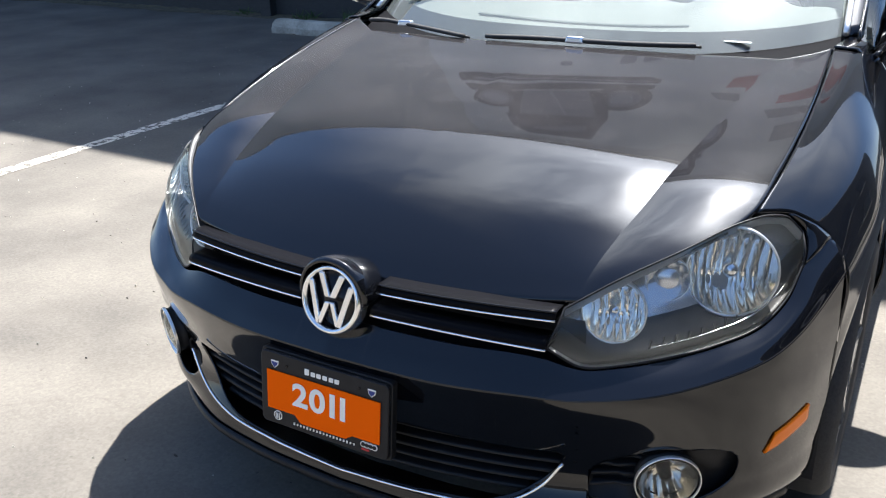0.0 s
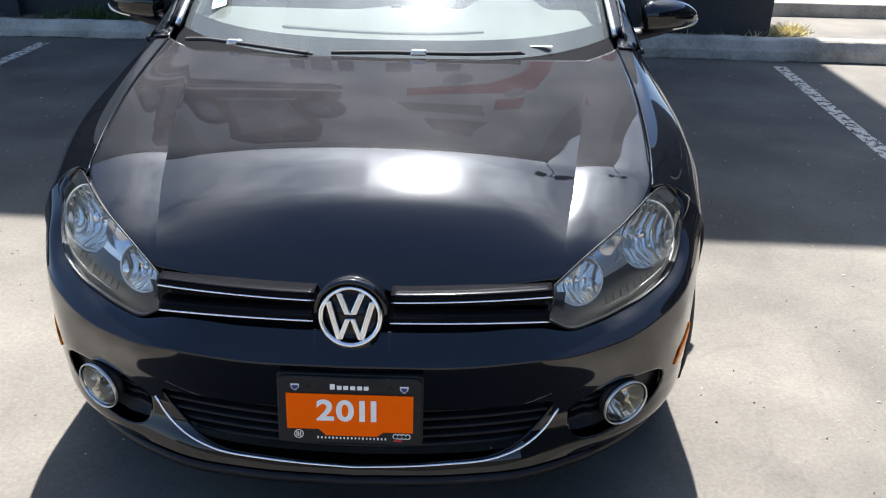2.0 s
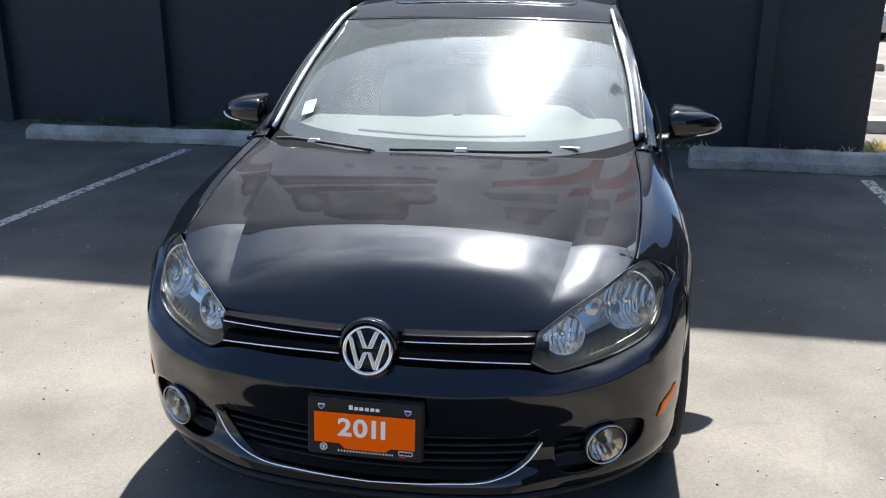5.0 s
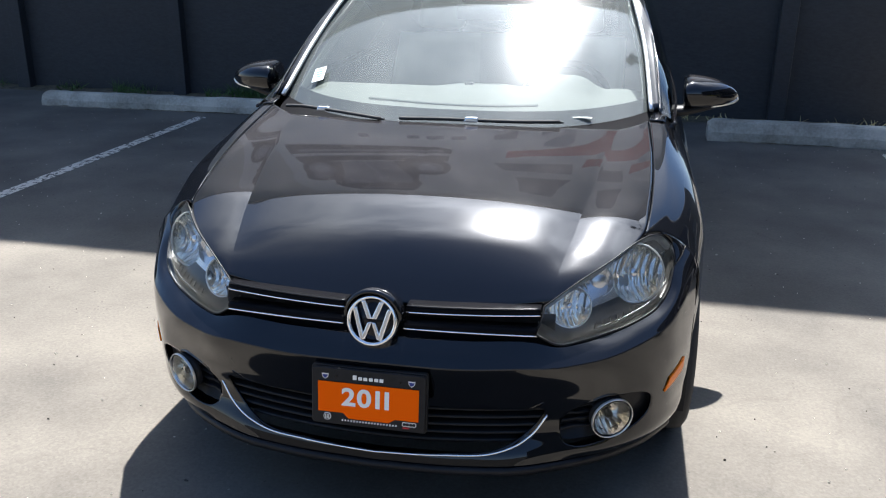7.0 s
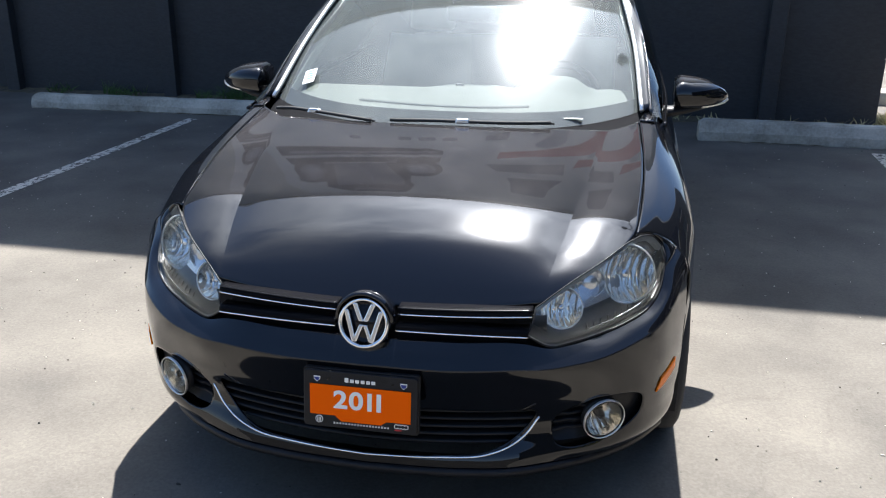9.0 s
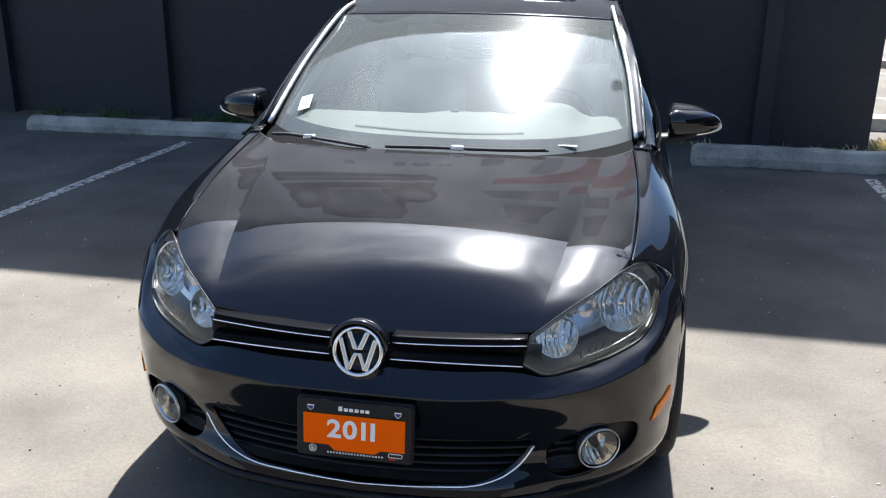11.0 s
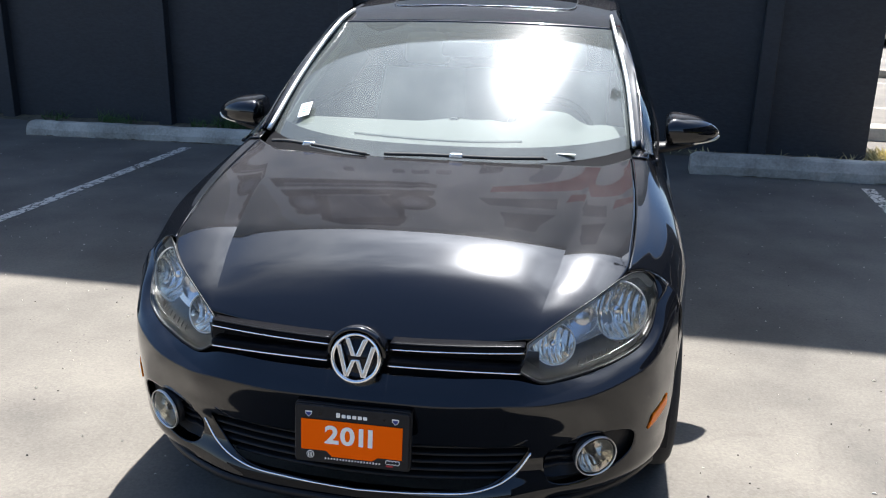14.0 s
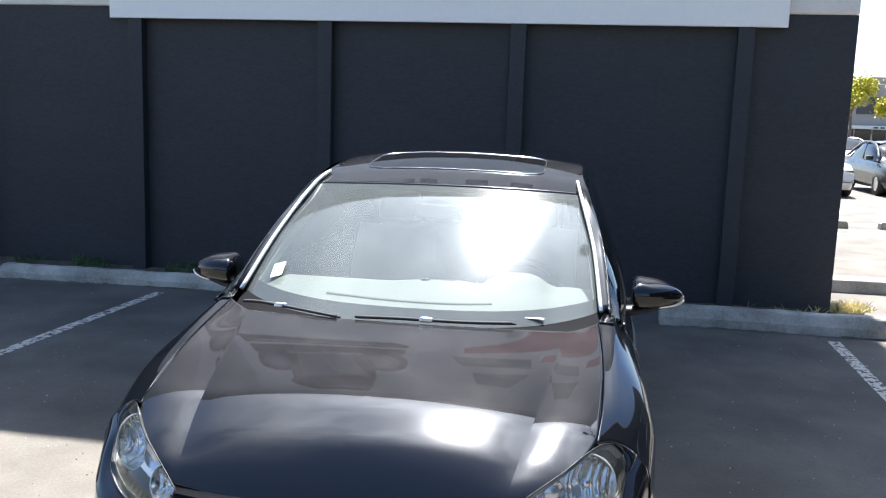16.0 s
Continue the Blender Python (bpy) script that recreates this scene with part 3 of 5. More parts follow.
# the bonnet's side edge in plan, and how far the panel falls towards it
WING_EDGE = [(0.457, 0.186), (0.52, 0.240), (0.60, 0.318), (0.662, 0.400), (0.692, 0.462), (0.707, 0.60), (0.715, 0.84), (0.712, 1.0), (0.702, 1.20)]
WING_FALL = [(0.18, 0.0), (0.24, -0.001), (0.318, -0.003), (0.40, -0.006), (0.462, -0.0075), (0.60, -0.006), (0.84, -0.002), (1.0, 0.0), (1.22, 0.003)]
CREASE = [(0.452, 0.184, 0.694), (0.462, 0.235, 0.730), (0.478, 0.32, 0.770), (0.498, 0.42, 0.807), (0.510, 0.50, 0.835), (0.530, 0.62, 0.866), (0.562, 0.84, 0.917), (0.600, 1.12, 0.970)]
CREASE_LINE, FALL_LINE = curve_points(CREASE, 90), curve_points(WING_FALL, 60)


def wing_height(y, t=1.0):
    """The panel's height beyond the crease; t runs from the crease to the edge."""
    z = np.interp(y, np.r_[CREASE_LINE[:, 1], 1.30], np.r_[CREASE_LINE[:, 2], 1.003])
    return float(z - np.interp(y, FALL_LINE[:, 0], FALL_LINE[:, 1]) * (2.75 * t - 4.53 * t * t))


def bonnet(car):
    centre = [(0.142, 0.668), (0.20, 0.724), (0.30, 0.7975), (0.41, 0.845), (0.49, 0.8725), (0.60, 0.901), (0.80, 0.942), (1.04, 0.979)]
    mids = []
    for (x, y, z), (yc, zc) in zip(CREASE, centre):
        fade = float(np.interp(y, (0.45, 0.75), (1, 0)))
        mids.append([(x * k, yc + (y - yc) * k**2, zc + (z - zc) * (fade * (0.79 * k**2 + 0.14 * k**4 + 0.07 * k**10) + (1 - fade) * (0.85 * k**2 + 0.15 * k**4))) for k in (0, 0.2, 0.4, 0.6, 0.75, 0.88, 1)])
    mid = loft(mids, 48, 90)
    # the outer panels meet the middle one in a crisp crease
    e = curve_points(WING_EDGE, 90)
    rows = []
    for p, q in zip(mid[:, -1], e):
        at = [(p[0] + (q[0] - p[0]) * t, p[1] + (q[1] - p[1]) * t, t) for t in np.linspace(0, 1, 22)]
        rows.append([(x, y, float(p[2]) if t == 0 else wing_height(y, t)) for x, y, t in at])
    half = np.concatenate([mid, np.array(rows)[:, 1:]], 1)
    curl = [half[-1:] + np.array([0, a, -c]) for a, c in ((0.004, 0.001), (0.007, 0.006), (0.007, 0.014))]
    half = np.concatenate([half, *curl])
    bm = outward(grid_bm(both(half)), INSIDE)
    wide, fold = 2 * half.shape[1] - 1, mid.shape[1] - 1
    on_fold = {j * wide + half.shape[1] - 1 + k for j in range(55) for k in (fold, -fold)}
    bm.verts.index_update()
    for edge in bm.edges:
        edge.smooth = not all(v.index in on_fold for v in edge.verts)
    part("bonnet", bm, PAINT, car, "glossy black bonnet with specks of dust", thick=0.010)
    # the raised collar over the badge
    g = np.array([[(r * math.sin(w), 0.066 + back, 0.648 + drop + r * math.cos(w)) for w in np.linspace(-1.6, 1.6, 30)] for r, back, drop in ((0.072, 0.0, 0.004), (0.078, 0.002, 0.004), (0.0815, 0.012, 0.003), (0.080, 0.04, -0.002), (0.072, 0.085, -0.012), (0.06, 0.13, -0.02))])
    part("badge_collar", outward(grid_bm(g), (0, 0.1, 0.6)), PAINT, car, "black collar round the badge", thick=0.004)


def bumper_grid():
    top = [(0, 0.085, 0.600), (0.25, 0.102, 0.598), (0.415, 0.130, 0.597), (0.484, 0.151, 0.580), (0.54, 0.182, 0.582), (0.60, 0.226, 0.589), (0.68, 0.291, 0.606), (0.743, 0.367, 0.626), (0.774, 0.431, 0.660), (0.788, 0.490, 0.711), (0.818, 0.56, 0.748)]
    shelf = [(0, 0.054, 0.572), (0.25, 0.072, 0.568), (0.40, 0.101, 0.569), (0.485, 0.126, 0.561), (0.54, 0.152, 0.562), (0.60, 0.186, 0.569), (0.69, 0.262, 0.588), (0.763, 0.348, 0.612), (0.803, 0.43, 0.650), (0.822, 0.495, 0.690), (0.842, 0.555, 0.725)]
    lip = [(0, 0.030, 0.543), (0.25, 0.049, 0.538), (0.40, 0.076, 0.543), (0.49, 0.104, 0.542), (0.545, 0.131, 0.545), (0.605, 0.163, 0.551), (0.70, 0.242, 0.569), (0.778, 0.34, 0.592), (0.818, 0.43, 0.624), (0.838, 0.49, 0.655), (0.856, 0.545, 0.69)]
    under = [(0, 0.0325, 0.535), (0.25, 0.0515, 0.530), (0.4, 0.0785, 0.535), (0.49, 0.1055, 0.534), (0.545, 0.132, 0.536), (0.607, 0.165, 0.541), (0.702, 0.2425, 0.556), (0.781, 0.341, 0.575), (0.820, 0.43, 0.602), (0.840, 0.488, 0.628), (0.858, 0.54, 0.66)]
    face = [(0, 0.066, 0.43), (0.25, 0.084, 0.43), (0.4, 0.112, 0.43), (0.505, 0.148, 0.43), (0.613, 0.198, 0.43), (0.708, 0.258, 0.43), (0.786, 0.350, 0.43), (0.837, 0.46, 0.44), (0.863, 0.545, 0.46)]
    low = [(0, 0.084, 0.32), (0.25, 0.103, 0.32), (0.4, 0.133, 0.32), (0.502, 0.172, 0.32), (0.608, 0.222, 0.32), (0.701, 0.272, 0.32), (0.777, 0.351, 0.32), (0.834, 0.46, 0.32), (0.857, 0.525, 0.33)]
    chin = [(0, 0.053, 0.262), (0.25, 0.070, 0.262), (0.4, 0.101, 0.262), (0.505, 0.145, 0.258), (0.605, 0.196, 0.25), (0.69, 0.269, 0.24), (0.765, 0.3625, 0.235), (0.822, 0.4655, 0.235), (0.847, 0.53, 0.235)]
    keel = [(0, 0.043, 0.234), (0.25, 0.060, 0.234), (0.40, 0.092, 0.234), (0.50, 0.142, 0.232), (0.59, 0.207, 0.225), (0.67, 0.287, 0.215), (0.745, 0.38, 0.21), (0.805, 0.48, 0.21), (0.838, 0.54, 0.21)]
    return loft([top, shelf, lip], 150, 30), loft([lip, under, face, low, chin, keel], 150, 90)


TRIM = [(0.0, 0.263), (0.2, 0.270), (0.335, 0.282), (0.392, 0.306), (0.433, 0.340), (0.466, 0.390)]


TRIM_LINE = curve_points(TRIM, 60)


def trim_height(x):
    return float(np.interp(abs(x), TRIM_LINE[:, 0], TRIM_LINE[:, 1]))


FOG = (0.640, 0.210, 0.350)


def fog_field(x, y, z):
    """Over zero outside the opening for the fog lamp."""
    x = abs(x)
    a, b = (x - 0.622) / 0.122, (z - 0.346 - 0.16 * (x - 0.622)) / 0.066
    return (abs(a) ** 2.6 + abs(b) ** 2.6) ** (1 / 2.6) - 1


def mouth_field(x, y, z):
    """Over zero outside the lower grille's opening."""
    sides = (z - 0.398) / 0.06, (trim_height(x) - z) / 0.06, (abs(x) - 0.466) / 0.06
    return math.log(sum(math.exp(7 * v) for v in sides)) / 7


def front(car):
    nose, g = bumper_grid()
    keep = lambda x, y, z: min(fog_field(x, y, z), mouth_field(x, y, z)) if z < 0.5 else 1.0
    part("bumper", joined([outward(grid_bm(both(nose)), INSIDE), outward(trimmed_bm(both(g), keep), INSIDE)]), PAINT, car, "glossy black front bumper", thick=0.006)
    skin = lambda x, z: min((float(np.hypot(p[0] - x, p[2] - z)), p[1]) for p in g[::3, ::3].reshape(-1, 3))[1]
    # chin spoiler under the bumper
    k = g[-1, :144]
    rows = np.stack([k + np.array([0, -0.004, 0.006]), k + np.array([0, -0.012, -0.006]), k + np.array([0, -0.004, -0.022]), k + np.array([0, 0.03, -0.03]), k * np.array([0.95, 1, 1]) + np.array([0, 0.12, -0.03])])
    part("chin_spoiler", outward(grid_bm(both(rows)), (0, 0.6, 0.3)), PLASTIC, car, "black plastic chin spoiler", thick=0.004)

    # lower grille: dark back, slats and the bright trim line below
    lower = part("lower_grille", outward(grid_bm(both(np.array([[(x, 0.145 + 0.40 * x * x, z) for x in np.linspace(0, 0.52, 20)] for z in (0.43, 0.35, 0.25)]))), INSIDE), PLASTIC, car, "black lower grille")
    for z in (0.386, 0.362, 0.338, 0.314, 0.290):
        w = max(x for x in np.linspace(0.2, 0.47, 60) if trim_height(x) < z) + 0.03
        row = [[(x, 0.082 + 0.34 * x * x + dy, z + dz) for x in np.linspace(-w, w, 40)] for dy, dz in ((0.05, 0.004), (0.012, 0.005), (0.006, 0.0), (0.012, -0.005), (0.05, -0.006))]
        part("slat", outward(grid_bm(np.array(row)), (0, 0.5, z)), PLASTIC, lower)
    xs = curve_points([(-a, b) for a, b in TRIM[:0:-1]] + TRIM, 90)
    dense = loft([[(0, 0.050, 0.262), (0.25, 0.067, 0.262), (0.40, 0.098, 0.262), (0.505, 0.142, 0.258)], [(0, 0.037, 0.43), (0.25, 0.055, 0.43), (0.40, 0.083, 0.43), (0.505, 0.118, 0.43)]], 30, 2)
    depth = lambda x: float(np.interp(abs(x), dense[0, :, 0], dense[0, :, 1]))
    part("trim_strip", tube_bm([(x, depth(x) - 0.004, z) for x, z in xs], 0.0033, 8), CHROME, lower, "chrome trim strip")

    # fog lamps
    for s in (1, -1):
        deep = np.array([[(x, skin(x, z) + 0.035, z) for x in np.linspace(0.49, 0.745, 16)] for z in np.linspace(0.42, 0.280, 9)])
        fog = part("fog_lamp_recess", outward(grid_bm(deep, s), (0, 1.5, 0.35)), PLASTIC, car, "black plastic fog lamp recess")
        for z in (0.385, 0.362, 0.339, 0.316):
            row = [[(x, skin(x, z) + dy, z + dz) for x in np.linspace(0.50, 0.60, 8)] for dy, dz in ((0.035, 0.004), (0.018, 0.004), (0.014, 0.0), (0.018, -0.004), (0.035, -0.004))]
            part("slat", outward(grid_bm(np.array(row), s), (s * 0.55, 1, z)), PLASTIC, fog)
        ax = Vector((s * 0.55, -1, -0.10)).normalized()
        at = Vector((s * FOG[0], FOG[1], FOG[2]))
        lamp = part("fog_lamp", bowl_bm(at, ax, 0.054, 0.045, 5), REFLECTOR, car, "round fog lamp in a chrome ring")
        part("ring", lathe_bm([(0.0592, -0.001), (0.0600, 0.003), (0.0612, 0.004), (0.0622, 0.002), (0.0626, -0.004)], at, ax, 56), BRIGHT, lamp, "chrome ring")
        part("glass", lathe_bm([(0.0, 0.007), (0.025, 0.006), (0.045, 0.001), (0.0584, -0.004)], at, ax), FOG_GLASS, lamp, "dark clear glass")
        part("bulb_shield", lathe_bm([(0.0, -0.012), (0.010, -0.014), (0.013, -0.03), (0.013, -0.045)], at, ax, 20), PLASTIC, lamp)
        part("rim", lathe_bm([(0.046, -0.020), (0.0575, -0.004), (0.0575, -0.03)], at, ax), PLASTIC, lamp)
        # side marker
        flank = g[:, 80:].reshape(-1, 3)

        def marker_point(u, v):
            y, z = 0.400 + 0.055 * u, 0.410 + 0.015 * u + 0.017 * v
            d = np.hypot(flank[:, 1] - y, flank[:, 2] - z)
            k = np.argsort(d)[:8]
            w = 1 / (d[k] + 0.002)
            return (float((flank[k, 0] * w).sum() / w.sum()) + 0.0035, y - 0.0015, z)

        rows = np.array([[marker_point(max(u, -1 + 0.14 * (v + 1)), v) for u in np.linspace(-1, 1, 14)] for v in np.linspace(1, -1, 6)])
        part("side_marker", outward(grid_bm(rows, s), (0, 1.2, 0.4)), AMBER, car, "amber side marker reflector", thick=0.005)


def grille(car):
    back = np.array([[(x, y + 0.20 * x * x, z) for x in np.linspace(0, 0.47, 16)] for y, z in ((0.150, 0.655), (0.160, 0.63), (0.160, 0.585), (0.130, 0.570), (0.092, 0.563))])
    gr = part("upper_grille", outward(grid_bm(both(back)), INSIDE), PLASTIC, car, "black grille with chrome lined slats")
    lo, hi = 0.083, 0.434
    for z0, y0 in ((0.668, 0.098), (0.632, 0.074)):
        for s in (1, -1):
            ends = hi if z0 > 0.65 else hi - 0.006
            xs = np.linspace(lo, ends, 30)
            prof = [(0.05, 0.012), (0.012, 0.013), (0.003, 0.009), (0.0, 0.001), (0.006, -0.005), (0.05, -0.008)]
            line = lambda x: (y0 + 0.22 * x * x, z0 + (0.030 * x * x if z0 > 0.65 else -0.035 * x * x))
            rows = np.array([[(x, line(x)[0] + dy, line(x)[1] + dz) for x in xs] for dy, dz in prof])
            slat = part("slat", outward(grid_bm(rows, s), (0, 0.6, 0.65)), SLAT, gr, "gloss black slat", thick=0.003)
            part("chrome_line", tube_bm([(s * x, line(x)[0] + 0.0005, line(x)[1] - 0.004) for x in xs], 0.0024, 8), CHROME, slat, "thin chrome line")
            if z0 > 0.65:
                part("chrome_line", tube_bm([(s * x, line(x)[0] + 0.004, line(x)[1] + 0.0125) for x in xs], 0.0022, 8), GLOSS_BLACK, slat, "rounded gloss black edge")


def badge(car):
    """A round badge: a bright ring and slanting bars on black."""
    at, tilt = Vector((0, 0.068, 0.647)), radians(14)
    n = Vector((0, -math.cos(tilt), math.sin(tilt)))
    right, up = Vector((1, 0, 0)), Vector((0, math.sin(tilt), math.cos(tilt)))
    b = part("badge", lathe_bm([(0.0, 0.0), (0.068, 0.0), (0.068, -0.03)], at, n, 48), GLOSS_BLACK, car, "round chrome badge on black")
    part("ring", lathe_bm([(0.0575, 0.001), (0.0585, 0.007), (0.063, 0.010), (0.068, 0.007), (0.070, -0.004), (0.070, -0.02)], at, n, 64), CHROME, b, "chrome ring")

    def bar(a, c, w):
        a, c = Vector((*a, 0)), Vector((*c, 0))
        h = w / 2
        shape = [(a.x - h, a.y), (a.x + h, a.y), (c.x + h, c.y), (c.x - h, c.y)]
        area = sum(shape[i][0] * shape[(i + 1) % 4][1] - shape[(i + 1) % 4][0] * shape[i][1] for i in range(4))
        part("bar", slab_bm(shape if area > 0 else shape[::-1], at + n * 0.0005, right, up, 0.008), CHROME, b, smooth=False, bevel=0.003)

    for s in (1, -1):
        bar((s * 0.025, 0.052), (s * 0.0055, 0.004), 0.0150)
        bar((s * 0.0475, 0.034), (s * 0.0230, -0.051), 0.0140)
        bar((s * 0.0225, -0.051), (s * 0.0050, -0.004), 0.0125)


def plate(car):
    """A dealer's plate in a black frame; names and marks are plain bars and discs."""
    low, high = Vector((0, 0.0, 0.364)), Vector((0, 0.019, 0.521))
    up = (high - low).normalized()
    right = Vector((1, 0, 0))
    n = right.cross(up)
    mid = (low + high) / 2
    holder = part("plate_holder", slab_bm(rounded(0.318, 0.168, 0.01), mid - n * 0.028, right, up, 0.018), PLASTIC, car, "black plate holder", smooth=False, bevel=0.002)
    fr = part("plate_frame", slab_bm(rounded(0.311, 0.159, 0.012), mid - n * 0.010, right, up, 0.008), PLASTIC, car, "black dealer plate frame with an orange plate", smooth=False, bevel=0.0025)
    shape = [(-0.137, -0.044), (-0.068, -0.044), (-0.052, -0.059), (0.058, -0.059), (0.074, -0.048), (0.138, -0.048), (0.138, 0.041), (-0.138, 0.041)]
    panel = part("orange_plate", slab_bm(shape, mid - n * 0.0015, right, up, 0.0025), ORANGE, fr, "bright orange plate", smooth=False)
    for digit, a in zip("2011", (-0.053, -0.010, 0.027, 0.052)):
        part("digit", text_bm(digit, 0.068, mid + right * a + n * 0.0018, right, up, 0.0005, 1.15), INK_WHITE, panel, "white digit", smooth=False)

    def mark(name, shape, a, b, material, k=0.0):
        part(name, slab_bm(shape, mid - n * (0.0018 - k) + right * a + up * b, right, up, 0.0015), material, fr, smooth=False)

    # the dealer's name and address as bars
    for i, (a, h) in enumerate(((-0.037, 0.0125), (-0.022, 0.009), (-0.008, 0.009), (0.007, 0.009), (0.022, 0.009), (0.036, 0.009))):
        mark("name_bar", rounded(0.0105, h, 0.001, 2), a, 0.0565 + (h - 0.009) / 2, INK_WHITE)
    for i in range(19):
        mark("address_bar", rounded(0.0036, 0.0045 if i % 4 else 0.0056, 0.0005, 1), -0.076 + i * 0.0082 + 0.006, -0.0655, INK_WHITE)
    circle = lambda r, k=24: [(r * math.cos(a), r * math.sin(a)) for a in np.linspace(0, 2 * math.pi, k, endpoint=False)]
    for s in (1, -1):
        mark("shield", [(-0.0095, 0.007), (-0.008, -0.002), (0, -0.009), (0.008, -0.002), (0.0095, 0.007)], s * 0.118, 0.056, INK_WHITE)
        mark("shield_centre", [(-0.0075, 0.004), (-0.006, -0.002), (0, -0.007), (0.006, -0.002), (0.0075, 0.004)], s * 0.118, 0.056, INK_BLUE, 0.0006)
        mark("screw", circle(0.003, 12), s * 0.088, 0.057, GLOSS_BLACK)
    mark("round_mark", circle(0.0105), -0.112, -0.058, INK_WHITE)
    mark("round_mark_centre", circle(0.0085), -0.112, -0.058, PLASTIC, 0.0006)
    for a in (-0.004, 0.0, 0.004):
        mark("round_mark_bar", [(-0.001, -0.006), (0.001, -0.006), (0.001, 0.006), (-0.001, 0.006)], -0.112 + a, -0.058, INK_WHITE, 0.0012)
    for i in range(4):
        mark("ring_mark", circle(0.0065), 0.100 + i * 0.0088, -0.058, INK_WHITE, 0.0002 * (i % 2))
        mark("ring_mark_centre", circle(0.0045), 0.100 + i * 0.0088, -0.058, PLASTIC, 0.0008)
    mark("red_bar", rounded(0.018, 0.004, 0.001, 2), 0.105, -0.0685, INK_RED)


def bowl_bm(at, ax, r, deep, columns, ridge=0.05):
    """A reflector bowl pressed into upright columns, each a shallow trough of its own, stepped where they meet."""
    ax = Vector(ax).normalized()
    s = ax.cross(Vector((0, 0, 1))).normalized()
    u = s.cross(ax)
    rnd = random.Random(columns)
    skins = []
    for i in range(columns):
        a0, a1 = -1 + 2 * i / columns, -1 + 2 * (i + 1) / columns
        step, lean = rnd.uniform(-0.5, 0.5) * ridge, rnd.uniform(-0.7, 0.7)
        cut = rnd.uniform(-0.25, 0.0)
        for b0, b1, twist in ((-1.0, cut, 0.22), (cut, 1.0, -0.10)):
            g = np.zeros((26, 9, 3))
            for j, b in enumerate(np.linspace(b0, b1, 26)):
                for k, c in enumerate(np.linspace(0, 1, 9)):
                    a = a0 + (a1 - a0) * c
                    trough = ridge * (4 * c * (1 - c) + lean * c) + step + twist * ridge * (b - b0)
                    g[j, k] = (a, b, trough)
            skin = trimmed_bm(g, lambda x, y, z: 1.0 - math.hypot(x, y))
            for v in skin.verts:
                a, b, trough = v.co
                q = min(a * a + b * b, 1.0)
                v.co = Vector(at) - ax * (deep * (1 - q) + r * trough * (1 - q**4) - r * 0.55 * b * (1 - q)) + r * (a * s + b * u)
            skins.append(skin)
    bm = joined(skins)
    bm.normal_update()
    flip = [f for f in bm.faces if f.normal.dot(ax) < 0]
    bmesh.ops.reverse_faces(bm, faces=flip)
    return bm


BOWLS = (("outer_reflector", (0.676, 0.398, 0.711), (0.36, -0.90, 0.24), 0.082, 0.062, 9), ("inner_reflector", (0.505, 0.246, 0.657), (0.26, -0.93, 0.25), 0.057, 0.046, 7))


def clear_of_bowls(x, y, z):
    """Over zero beside the two bowls, seen along their axes."""
    gap = 1.0
    for name, ctr, ax, r, deep, columns in BOWLS:
        d, a = Vector((x, y, z)) - Vector(ctr), Vector(ax).normalized()
        gap = min(gap, (d - a * d.dot(a)).length - r * 1.02)
    return gap


